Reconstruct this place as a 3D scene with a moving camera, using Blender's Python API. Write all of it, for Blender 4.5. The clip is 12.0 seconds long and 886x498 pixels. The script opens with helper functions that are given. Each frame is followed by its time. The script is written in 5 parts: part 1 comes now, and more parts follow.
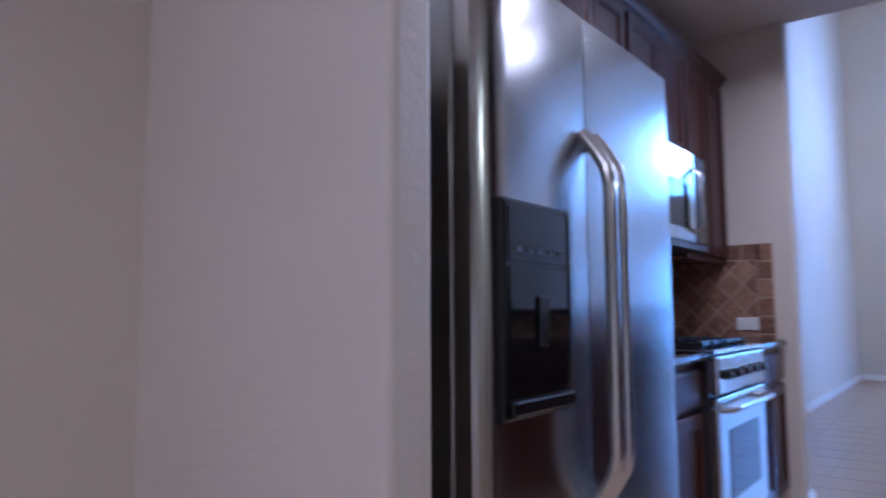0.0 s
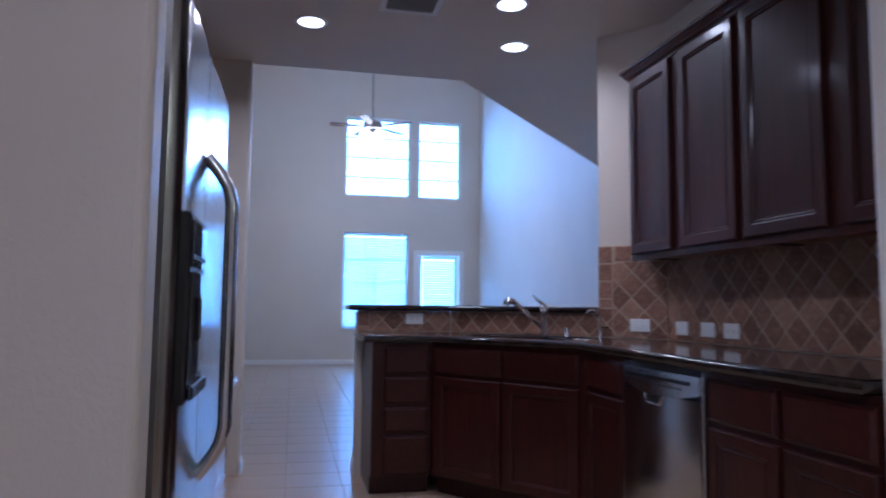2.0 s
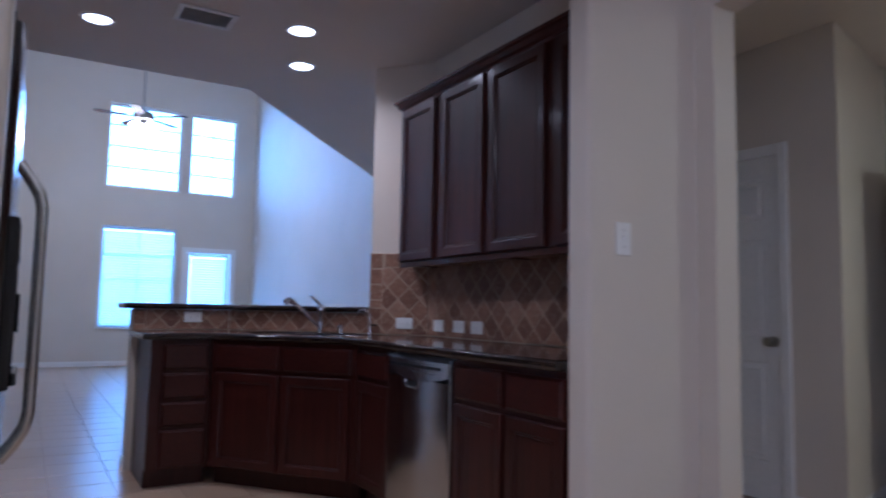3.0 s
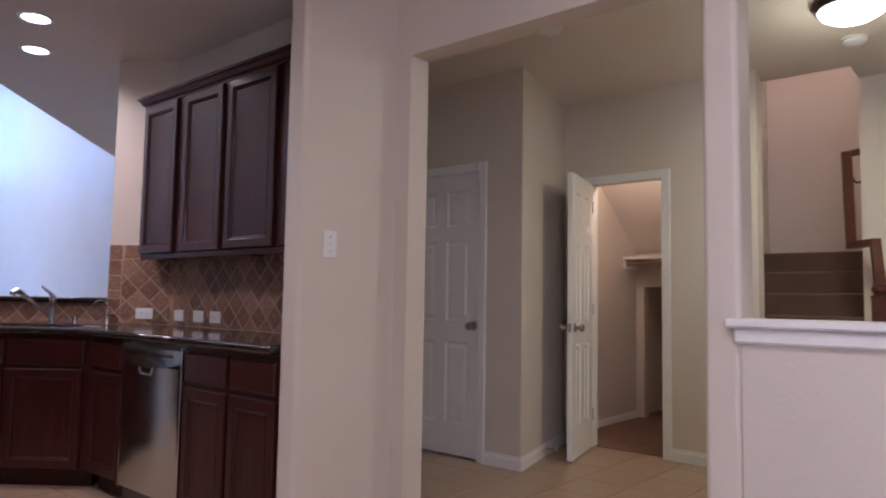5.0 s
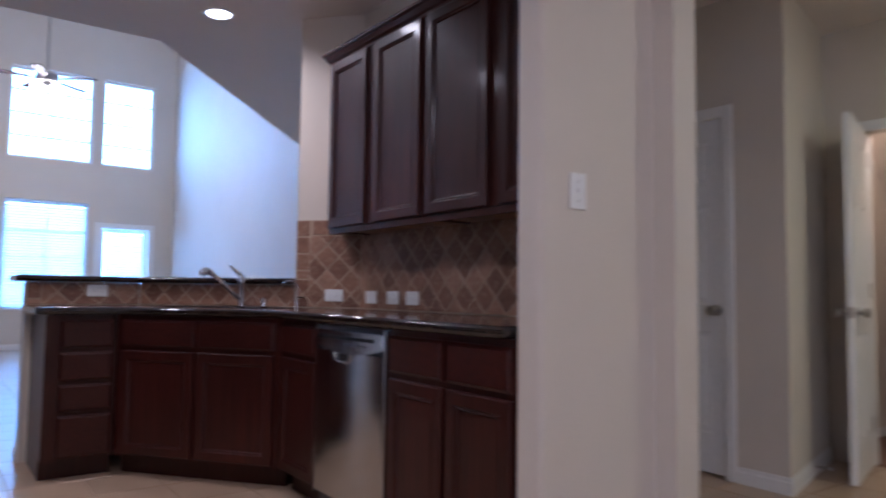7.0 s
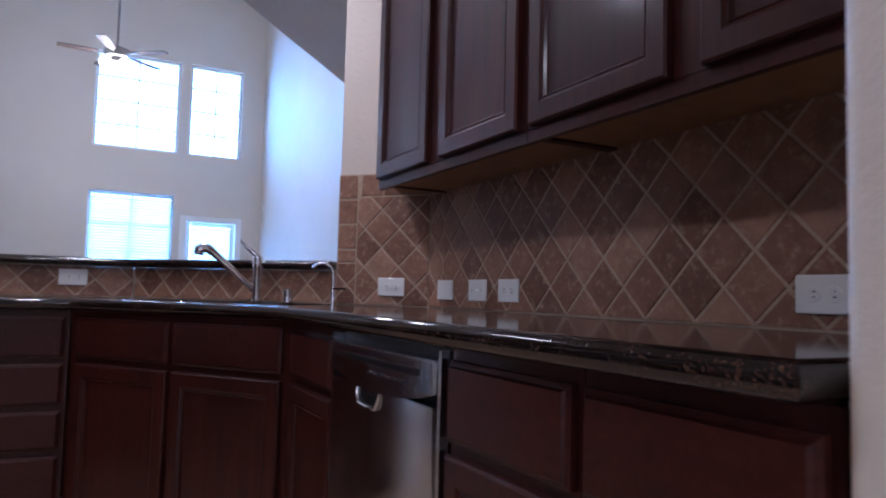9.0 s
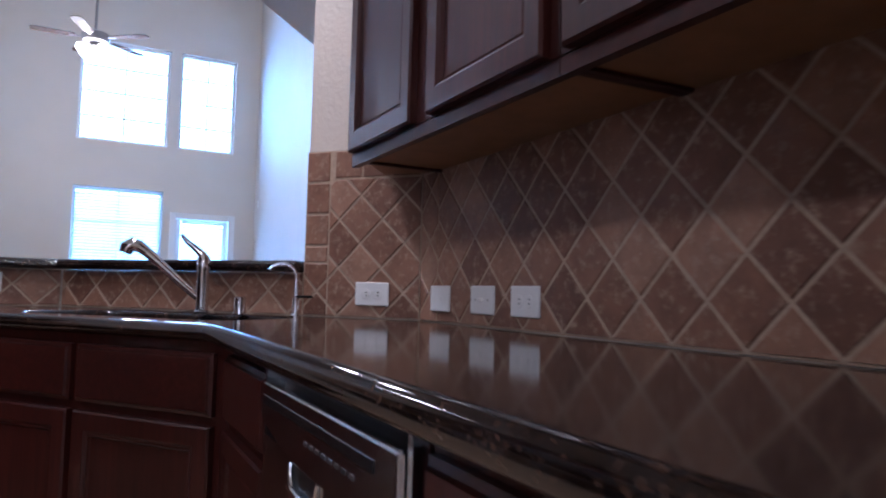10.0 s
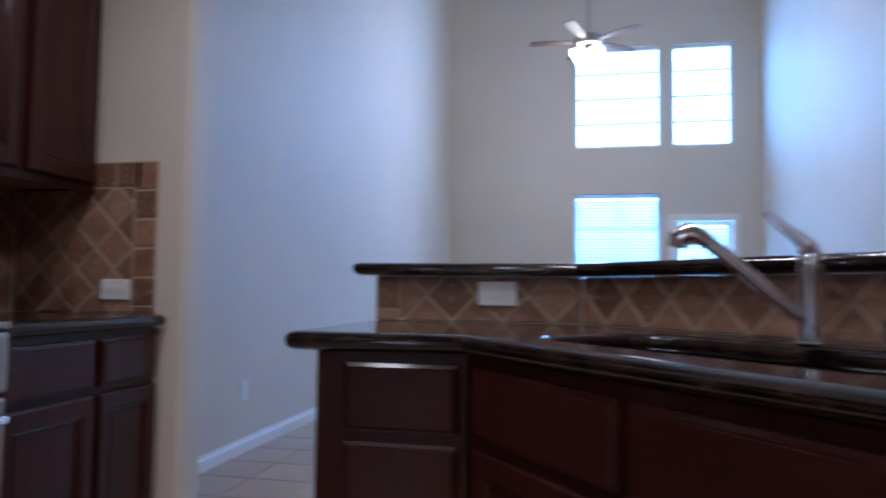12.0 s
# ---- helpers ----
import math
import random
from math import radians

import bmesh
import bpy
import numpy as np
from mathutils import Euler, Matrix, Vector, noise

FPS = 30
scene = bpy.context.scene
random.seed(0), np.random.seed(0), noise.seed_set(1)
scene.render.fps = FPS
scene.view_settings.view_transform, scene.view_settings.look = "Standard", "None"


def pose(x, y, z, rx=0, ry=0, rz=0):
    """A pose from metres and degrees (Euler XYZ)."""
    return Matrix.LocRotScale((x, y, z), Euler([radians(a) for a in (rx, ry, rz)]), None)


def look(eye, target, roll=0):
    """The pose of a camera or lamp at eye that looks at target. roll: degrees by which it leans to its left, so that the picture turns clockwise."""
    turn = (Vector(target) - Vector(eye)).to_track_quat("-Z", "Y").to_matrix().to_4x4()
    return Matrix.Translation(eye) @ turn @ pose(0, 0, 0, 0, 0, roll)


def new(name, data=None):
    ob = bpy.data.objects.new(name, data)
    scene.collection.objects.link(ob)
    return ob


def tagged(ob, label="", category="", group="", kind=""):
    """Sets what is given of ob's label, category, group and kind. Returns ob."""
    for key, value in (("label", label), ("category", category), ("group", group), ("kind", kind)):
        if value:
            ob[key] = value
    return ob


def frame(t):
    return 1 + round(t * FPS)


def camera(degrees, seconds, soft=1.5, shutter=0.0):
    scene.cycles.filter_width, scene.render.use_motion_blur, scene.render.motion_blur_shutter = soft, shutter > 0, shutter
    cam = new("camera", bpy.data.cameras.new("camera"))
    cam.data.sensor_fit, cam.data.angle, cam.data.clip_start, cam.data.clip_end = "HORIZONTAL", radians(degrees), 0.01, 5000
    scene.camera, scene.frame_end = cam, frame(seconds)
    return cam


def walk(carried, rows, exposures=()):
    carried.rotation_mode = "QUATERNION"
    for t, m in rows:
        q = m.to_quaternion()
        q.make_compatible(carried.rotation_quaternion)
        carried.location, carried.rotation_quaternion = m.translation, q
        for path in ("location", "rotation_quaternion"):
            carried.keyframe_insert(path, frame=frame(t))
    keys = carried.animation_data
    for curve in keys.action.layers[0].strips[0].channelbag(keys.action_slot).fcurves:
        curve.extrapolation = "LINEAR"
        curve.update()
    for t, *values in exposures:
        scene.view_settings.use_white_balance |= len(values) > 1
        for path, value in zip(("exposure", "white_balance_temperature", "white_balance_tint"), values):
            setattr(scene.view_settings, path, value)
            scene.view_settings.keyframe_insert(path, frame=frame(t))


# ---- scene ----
cam = camera(65.1, 12.0, soft=2.0, shutter=0.5)
PATH = [
    (0, (0.318, -0.114, 1.068), (-0.89, 1.469, 1.251), -0.3),
    (0.5, (0.189, -0.104, 1.066), (-0.586, 1.731, 1.25), -0.5),
    (1, (0.068, -0.249, 1.079), (-0.091, 1.738, 1.242), 0.2),
    (1.5, (-0.049, -0.396, 1.067), (0.147, 1.588, 1.23), 0.9),
    (2, (-0.154, -0.613, 1.084), (0.267, 1.335, 1.249), 0.6),
    (2.5, (-0.268, -0.793, 1.078), (0.43, 1.074, 1.25), 1.1),
    (3, (-0.355, -1.006, 1.078), (0.671, 0.702, 1.254), 1.1),
    (3.5, (-0.429, -1.231, 1.084), (0.75, 0.375, 1.257), 1.0),
    (3.7, (-0.453, -1.313, 1.086), (0.775, 0.257, 1.262), 1.1),
    (5.3, (-0.506, -1.522, 1.111), (1.038, -0.258, 1.255), 0.8),
    (5.5, (-0.496, -1.494, 1.104), (1.047, -0.23, 1.248), 0.7),
    (6, (-0.437, -1.304, 1.088), (1.038, 0.041, 1.228), 0.8),
    (6.5, (-0.325, -1.037, 1.056), (1.012, 0.445, 1.188), 0.8),
    (7, (-0.21, -0.753, 1.017), (0.982, 0.848, 1.141), 0.7),
    (7.2, (-0.141, -0.628, 1.015), (0.948, 1.045, 1.135), 0.4),
    (9, (0.666, 0.467, 0.963), (1.594, 2.234, 1.095), 1.5),
    (9.5, (0.847, 0.716, 0.972), (1.779, 2.48, 1.103), 1.4),
    (10, (0.976, 0.987, 0.996), (1.889, 2.762, 1.124), 1.4),
    (10.5, (1.023, 1.258, 1.005), (1.842, 3.079, 1.132), 1.2),
    (11, (1.036, 1.504, 1.018), (1.549, 3.433, 1.14), 0.9),
    (11.5, (1.021, 1.701, 1.018), (1.095, 3.696, 1.139), 0.7),
    (12, (0.905, 1.919, 1.009), (0.505, 3.875, 1.127), 0.7),
]
EXPOSURES = ((0.0, 0.32, 4330, 23), (0.5, 0.20, 4290, 20), (1.4, -0.28, 4360, 19), (2.1, -0.12, 4410, 19), (3.5, -0.18, 4610, 20), (5.5, 0.42, 5310, 27), (6.5, 0.30, 5010, 24), (7.2, 0.18, 4810, 21), (9.0, 0.26, 4710, 20), (9.5, 0.40, 4760, 20), (10.3, 0.39, 4760, 19), (11.0, 0.17, 4750, 17), (11.4, 0.05, 4750, 16), (12.0, 0.00, 4800, 15))
walk(cam, [(t, look(eye, target, roll)) for t, eye, target, roll in PATH], EXPOSURES)

# ---- world and large lights ----
sky_world = bpy.data.worlds.new("sky")
scene.world = sky_world
sky_world.use_nodes = True
wn = sky_world.node_tree.nodes
sky = wn.new("ShaderNodeTexSky")
sky.sky_type = "NISHITA"
sky.sun_disc = False
sky.sun_elevation, sky.sun_rotation = radians(40), radians(150)
wn["Background"].inputs["Strength"].default_value = 0.1
sky_world.node_tree.links.new(sky.outputs[0], wn["Background"].inputs["Color"])


def area_lamp(name, m, w, h, watts, color, shape="RECTANGLE", spread=180):
    data = bpy.data.lights.new(name, "AREA")
    data.shape, data.size, data.size_y, data.energy, data.color = shape, w, h, watts, color
    data.spread = radians(spread)
    ob = new(name, data)
    ob.matrix_world = m
    return ob


def bulb(name, at, watts, color, radius=0.04):
    data = bpy.data.lights.new(name, "POINT")
    data.energy, data.color, data.shadow_soft_size = watts, color, radius
    ob = new(name, data)
    ob.location = at
    return ob


DAY = (0.30, 0.58, 1.0)
WARM = (1.0, 0.83, 0.66)
# overcast sky beyond the window wall of the living room
area_lamp("window_daylight", look((2.0, 15.4, 3.4), (2.0, 10.0, 2.2)), 9.0, 7.5, 2050, DAY)

# added fill lamp outside a made-up side window behind the walker
area_lamp("side_fill_lamp", look((-1.45, -2.7, 1.45), (3.0, 0.9, 1.3)), 1.2, 1.6, 20, (0.97, 0.94, 0.95))

# ---- materials ----


def material(name):
    m = bpy.data.materials.new(name)
    m.use_nodes = True
    nt = m.node_tree
    return m, nt.nodes, nt.links, nt.nodes["Principled BSDF"]


def mapped(nodes, links, scale, stretch=(1, 1, 1)):
    tc = nodes.new("ShaderNodeTexCoord")
    mp = nodes.new("ShaderNodeMapping")
    mp.inputs["Scale"].default_value = [scale * s for s in stretch]
    links.new(tc.outputs["Object"], mp.inputs["Vector"])
    return mp.outputs[0]


def ntex(nodes, links, vec, scale=1.0, detail=4.0, rough=0.55):
    n = nodes.new("ShaderNodeTexNoise")
    n.inputs["Scale"].default_value, n.inputs["Detail"].default_value = scale, detail
    n.inputs["Roughness"].default_value = rough
    links.new(vec, n.inputs["Vector"])
    return n.outputs["Fac"]


def ramp(nodes, links, fac, stops):
    r = nodes.new("ShaderNodeValToRGB")
    while len(r.color_ramp.elements) < len(stops):
        r.color_ramp.elements.new(0.5)
    for e, (p, c) in zip(r.color_ramp.elements, stops):
        e.position, e.color = p, (*c, 1)
    links.new(fac, r.inputs["Fac"])
    return r.outputs["Color"]


def rough_range(nodes, links, fac, lo, hi, bsdf):
    r = nodes.new("ShaderNodeMapRange")
    r.inputs["To Min"].default_value, r.inputs["To Max"].default_value = lo, hi
    links.new(fac, r.inputs["Value"])
    links.new(r.outputs[0], bsdf.inputs["Roughness"])


def relief(nodes, links, fac, bsdf, strength, distance):
    b = nodes.new("ShaderNodeBump")
    b.inputs["Strength"].default_value, b.inputs["Distance"].default_value = strength, distance
    links.new(fac, b.inputs["Height"])
    links.new(b.outputs[0], bsdf.inputs["Normal"])


def mix(nodes, links, fac, a, b, mode="MIX"):
    m = nodes.new("ShaderNodeMix")
    m.data_type, m.blend_type = "RGBA", mode
    for sock, v in ((m.inputs["Factor"], fac), (m.inputs["A"], a), (m.inputs["B"], b)):
        if hasattr(v, "is_linked"):
            links.new(v, sock)
        elif isinstance(v, tuple):
            sock.default_value = (*v, 1)
        else:
            sock.default_value = v
    return m.outputs["Result"]


def paint(name, a, b, rough=0.6, peel=0.6, scale=58):
    """Rolled wall paint over sprayed texture."""
    m, n, l, bs = material(name)
    v = mapped(n, l, 1)
    l.new(ramp(n, l, ntex(n, l, v, 1.3, 5), ((0.3, a), (0.7, b))), bs.inputs["Base Color"])
    g = ntex(n, l, v, scale, 3, 0.6)
    rough_range(n, l, g, rough - 0.1, rough + 0.1, bs)
    relief(n, l, g, bs, peel, 0.004)
    return m


def plain(name, color, rough, metal=0.0, var=0.06, scale=30, bump=0.05, coat=0.0):
    m, n, l, bs = material(name)
    v = mapped(n, l, 1)
    lo = tuple(c * (1 - var) for c in color)
    hi = tuple(min(1, c * (1 + var)) for c in color)
    f = ntex(n, l, v, scale, 4)
    l.new(ramp(n, l, f, ((0.3, lo), (0.7, hi))), bs.inputs["Base Color"])
    rough_range(n, l, ntex(n, l, v, scale * 0.2, 4), rough * 0.8, rough * 1.2, bs)
    bs.inputs["Metallic"].default_value = metal
    bs.inputs["Coat Weight"].default_value = coat
    relief(n, l, f, bs, bump, 0.001)
    return m


def cherry(name, upright=True):
    m, n, l, bs = material(name)
    st = (1, 1, 0.06) if upright else (1, 0.06, 1)
    v = mapped(n, l, 45, st)
    v2 = mapped(n, l, 2.2)
    info = n.new("ShaderNodeObjectInfo")
    g = ntex(n, l, v, 1, 6, 0.65)
    c1 = ramp(n, l, g, ((0.25, (0.026, 0.0056, 0.0040)), (0.55, (0.056, 0.0116, 0.0080)), (0.8, (0.086, 0.020, 0.013))))
    blot = ramp(n, l, ntex(n, l, v2, 1, 4), ((0.3, (0.6, 0.6, 0.6)), (0.7, (1, 1, 1))))
    c2 = mix(n, l, 1.0, c1, blot, "MULTIPLY")
    tint = ramp(n, l, info.outputs["Random"], ((0.0, (0.8, 0.8, 0.8)), (1.0, (1.0, 0.95, 0.95))))
    l.new(mix(n, l, 1.0, c2, tint, "MULTIPLY"), bs.inputs["Base Color"])
    rough_range(n, l, g, 0.36, 0.50, bs)
    bs.inputs["Specular IOR Level"].default_value = 0.2
    bs.inputs["Coat Weight"].default_value = 0.3
    bs.inputs["Coat Roughness"].default_value = 0.14
    relief(n, l, g, bs, 0.12, 0.001)
    return m


def steel(name, base=0.56, rough=0.24, along=(1, 1, 0.01)):
    m, n, l, bs = material(name)
    v = mapped(n, l, 500, along)
    g = ntex(n, l, v, 1, 3)
    l.new(ramp(n, l, g, ((0.3, (base * 0.92,) * 3), (0.7, (base * 1.04,) * 3))), bs.inputs["Base Color"])
    bs.inputs["Metallic"].default_value = 1.0
    smudge = ntex(n, l, mapped(n, l, 4), 1, 5)
    rough_range(n, l, smudge, rough * 0.8, rough * 1.25, bs)
    relief(n, l, g, bs, 0.22, 0.0004)
    return m


def granite(name):
    m, n, l, bs = material(name)
    v = mapped(n, l, 1)
    vo = n.new("ShaderNodeTexVoronoi")
    vo.inputs["Scale"].default_value = 300
    l.new(v, vo.inputs["Vector"])
    flecks = ramp(n, l, vo.outputs["Color"], ((0.0, (0.008, 0.007, 0.007)), (0.62, (0.018, 0.012, 0.010)), (0.80, (0.070, 0.036, 0.022)), (1.0, (0.12, 0.080, 0.055))))
    cloud = ramp(n, l, ntex(n, l, v, 22, 6), ((0.42, (0.25, 0.25, 0.27)), (0.62, (1, 1, 1))))
    l.new(mix(n, l, 1.0, flecks, cloud, "MULTIPLY"), bs.inputs["Base Color"])
    rough_range(n, l, ntex(n, l, v, 6, 4), 0.05, 0.12, bs)
    bs.inputs["Specular IOR Level"].default_value = 0.6
    return m


def travertine(name):
    m, n, l, bs = material(name)
    info = n.new("ShaderNodeObjectInfo")
    geo = n.new("ShaderNodeNewGeometry")
    add = n.new("ShaderNodeMath")
    l.new(info.outputs["Random"], add.inputs[0])
    l.new(geo.outputs["Random Per Island"], add.inputs[1])
    fr = n.new("ShaderNodeMath")
    fr.operation = "FRACT"
    l.new(add.outputs[0], fr.inputs[0])
    base = ramp(n, l, fr.outputs[0], ((0.0, (0.165, 0.080, 0.050)), (0.35, (0.235, 0.119, 0.074)), (0.7, (0.295, 0.160, 0.100)), (1.0, (0.36, 0.212, 0.140))))
    off = n.new("ShaderNodeVectorMath")
    off.operation = "MULTIPLY_ADD"
    tc = n.new("ShaderNodeTexCoord")
    l.new(info.outputs["Random"], off.inputs[0])
    off.inputs[1].default_value = (7, 5, 9)
    l.new(tc.outputs["Object"], off.inputs[2])
    v = off.outputs[0]
    cl = ntex(n, l, v, 18, 7, 0.65)
    c1 = mix(n, l, 1.0, base, ramp(n, l, cl, ((0.3, (0.72, 0.68, 0.66)), (0.7, (1.15, 1.1, 1.05)))), "MULTIPLY")
    pits = ntex(n, l, v, 42, 7, 0.72)
    spots = ramp(n, l, pits, ((0.52, (0, 0, 0)), (0.70, (0.75, 0.75, 0.75))))
    l.new(mix(n, l, spots, c1, (0.46, 0.33, 0.23)), bs.inputs["Base Color"])
    rough_range(n, l, cl, 0.42, 0.62, bs)
    relief(n, l, pits, bs, 0.35, 0.002)
    return m


def floor_tile(name):
    m, n, l, bs = material(name)
    info = n.new("ShaderNodeObjectInfo")
    geo = n.new("ShaderNodeNewGeometry")
    add = n.new("ShaderNodeMath")
    l.new(info.outputs["Random"], add.inputs[0])
    l.new(geo.outputs["Random Per Island"], add.inputs[1])
    fr = n.new("ShaderNodeMath")
    fr.operation = "FRACT"
    l.new(add.outputs[0], fr.inputs[0])
    base = ramp(n, l, fr.outputs[0], ((0.0, (0.39, 0.275, 0.182)), (1.0, (0.425, 0.305, 0.203))))
    v = mapped(n, l, 1)
    cl = ntex(n, l, v, 2.4, 4, 0.55)
    l.new(mix(n, l, 1.0, base, ramp(n, l, cl, ((0.3, (0.94, 0.93, 0.92)), (0.7, (1.04, 1.03, 1.02)))), "MULTIPLY"), bs.inputs["Base Color"])
    rough_range(n, l, ntex(n, l, v, 3, 3), 0.26, 0.31, bs)
    return m


def carpet_mat(name, a, b):
    m, n, l, bs = material(name)
    v = mapped(n, l, 1)
    g = ntex(n, l, v, 160, 3, 0.7)
    c = ramp(n, l, g, ((0.3, a), (0.7, b)))
    l.new(mix(n, l, 1.0, c, ramp(n, l, ntex(n, l, v, 4, 4), ((0.3, (0.8, 0.8, 0.8)), (0.7, (1, 1, 1)))), "MULTIPLY"), bs.inputs["Base Color"])
    bs.inputs["Roughness"].default_value = 0.95
    relief(n, l, g, bs, 0.8, 0.008)
    return m


def glowing(name, color, strength):
    m, n, l, bs = material(name)
    bs.inputs["Base Color"].default_value = (0.8, 0.8, 0.8, 1)
    bs.inputs["Emission Color"].default_value = (*color, 1)
    bs.inputs["Emission Strength"].default_value = strength
    return m


def clear_glass(name, rough=0.0):
    m, n, l, bs = material(name)
    bs.inputs["Base Color"].default_value = (0.97, 0.99, 0.98, 1)
    bs.inputs["Transmission Weight"].default_value = 1.0
    bs.inputs["Roughness"].default_value = rough
    bs.inputs["IOR"].default_value = 1.02
    return m


M_WALL = paint("wall_paint", (0.63, 0.565, 0.48), (0.67, 0.60, 0.515), 0.6, 0.42)
M_CEIL = paint("ceiling_paint", (0.72, 0.655, 0.585), (0.76, 0.69, 0.62), 0.75, 0.5, 45)
M_TRIM = plain("white_trim_paint", (0.80, 0.78, 0.75), 0.32, 0, 0.03, 40, 0.03)
M_DOOR = plain("white_door_paint", (0.79, 0.77, 0.74), 0.36, 0, 0.03, 40, 0.05)
M_WOOD = cherry("dark_cherry_wood")
M_WOODH = cherry("dark_cherry_wood_rail", False)
M_BIRCH = plain("cabinet_underside_birch", (0.34, 0.17, 0.075), 0.5, 0, 0.15, 12, 0.1)
M_STEEL = steel("brushed_stainless", 0.55, 0.14)
M_SIDE = steel("fridge_side_steel", 0.34, 0.3)
M_FRIDGE = steel("fridge_stainless", 0.46, 0.19)
M_RAIL = plain("dark_stained_rail", (0.085, 0.026, 0.015), 0.3, 0, 0.3, 25)
M_STEELH = steel("satin_stainless_bar", 0.6, 0.2, (1, 1, 0.02))
M_DKSTEEL = plain("dark_grey_steel", (0.09, 0.085, 0.085), 0.38, 0.7, 0.1, 60)
M_CHROME = plain("chrome", (0.78, 0.78, 0.80), 0.06, 1.0, 0.02, 10, 0.0)
M_NICKEL = plain("satin_nickel", (0.42, 0.39, 0.36), 0.3, 1.0, 0.05, 40)
M_GRAN = granite("dark_granite")
M_TILE = travertine("tumbled_travertine")
M_GROUT = plain("sand_grout", (0.44, 0.33, 0.235), 0.85, 0, 0.12, 90, 0.4)
M_FLOOR = floor_tile("beige_ceramic_tile")
M_FGROUT = plain("floor_grout", (0.40, 0.30, 0.22), 0.85, 0, 0.12, 90, 0.3)
M_PLASTIC = plain("white_plastic", (0.80, 0.79, 0.77), 0.3, 0, 0.02, 20, 0.0)
M_BLACK = plain("black_plastic", (0.012, 0.012, 0.013), 0.22, 0, 0.1, 40, 0.02)
M_BLKGLASS = plain("black_glass", (0.008, 0.008, 0.009), 0.05, 0, 0.05, 10, 0.0)
M_CARPET = carpet_mat("brown_carpet", (0.12, 0.070, 0.048), (0.19, 0.115, 0.080))
M_CLOSETCARPET = carpet_mat("tan_carpet", (0.20, 0.11, 0.072), (0.30, 0.18, 0.12))
M_BLIND = plain("white_blind_slat", (0.78, 0.79, 0.80), 0.45, 0, 0.03, 30, 0.0)
bn, bl = M_BLIND.node_tree.nodes, M_BLIND.node_tree.links
thin, both = bn.new("ShaderNodeBsdfTranslucent"), bn.new("ShaderNodeMixShader")
thin.inputs["Color"].default_value = (0.80, 0.81, 0.82, 1)
both.inputs["Fac"].default_value = 0.55
bl.new(bn["Principled BSDF"].outputs[0], both.inputs[1])
bl.new(thin.outputs[0], both.inputs[2])
bl.new(both.outputs[0], bn["Material Output"].inputs["Surface"])
M_GLASS = clear_glass("window_glass")
M_CANGLOW = glowing("can_light_lens", (1.0, 0.95, 0.88), 6.0)
M_DOMEGLOW = glowing("dome_light_glass", (1.0, 0.92, 0.78), 4.0)
M_FANGLOW = glowing("fan_light_glass", (1.0, 0.90, 0.75), 14.0)
M_BRONZE = plain("oil_rubbed_bronze", (0.06, 0.045, 0.035), 0.35, 0.8, 0.15, 40)
M_DARKBLADE = plain("walnut_fan_blade", (0.05, 0.03, 0.022), 0.65, 0, 0.2, 15)
M_BARK = plain("tree_bark", (0.10, 0.075, 0.055), 0.9, 0, 0.3, 12, 0.6)
M_LEAF = plain("tree_leaves", (0.06, 0.10, 0.03), 0.6, 0, 0.4, 8)
M_GRASS = plain("lawn_grass", (0.07, 0.10, 0.035), 0.9, 0, 0.35, 3, 0.5)

# ---- mesh helpers ----


def box(bm, x0, x1, y0, y1, z0, z1, bevel=0.0, seg=1):
    vs = [bm.verts.new((x, y, z)) for z in (z0, z1) for x, y in ((x0, y0), (x1, y0), (x1, y1), (x0, y1))]
    fs = [bm.faces.new([vs[i] for i in q]) for q in ((3, 2, 1, 0), (4, 5, 6, 7), (0, 1, 5, 4), (1, 2, 6, 5), (2, 3, 7, 6), (3, 0, 4, 7))]
    if bevel:
        edges = list({e for f in fs for e in f.edges})
        bmesh.ops.bevel(bm, geom=edges, offset=bevel, segments=seg, affect="EDGES", profile=0.5, clamp_overlap=True)
    return bm


def boxed(*sizes, bevel=0.0, seg=1):
    bm = bmesh.new()
    for s in sizes:
        box(bm, *s, bevel, seg)
    return bm


def prism(bm, poly, z0, z1, bevel=0.0):
    """A column over a plan polygon (counter-clockwise)."""
    lo = [bm.verts.new((x, y, z0)) for x, y in poly]
    hi = [bm.verts.new((x, y, z1)) for x, y in poly]
    n = len(poly)
    top = bm.faces.new(hi)
    fs = [bm.faces.new(lo[::-1]), top] + [bm.faces.new((lo[i], lo[(i + 1) % n], hi[(i + 1) % n], hi[i])) for i in range(n)]
    if bevel:
        bmesh.ops.bevel(bm, geom=list({e for e in top.edges} | {e for e in fs[0].edges}), offset=bevel, segments=3, affect="EDGES", profile=0.5)
    return bm


def rod(bm, a, b, r0, r1=None, seg=12, caps=True):
    a, b = Vector(a), Vector(b)
    m = Matrix.Translation((a + b) / 2) @ (b - a).to_track_quat("Z", "Y").to_matrix().to_4x4()
    bmesh.ops.create_cone(bm, cap_ends=caps, segments=seg, radius1=r0, radius2=r0 if r1 is None else r1, depth=(b - a).length, matrix=m)
    return bm


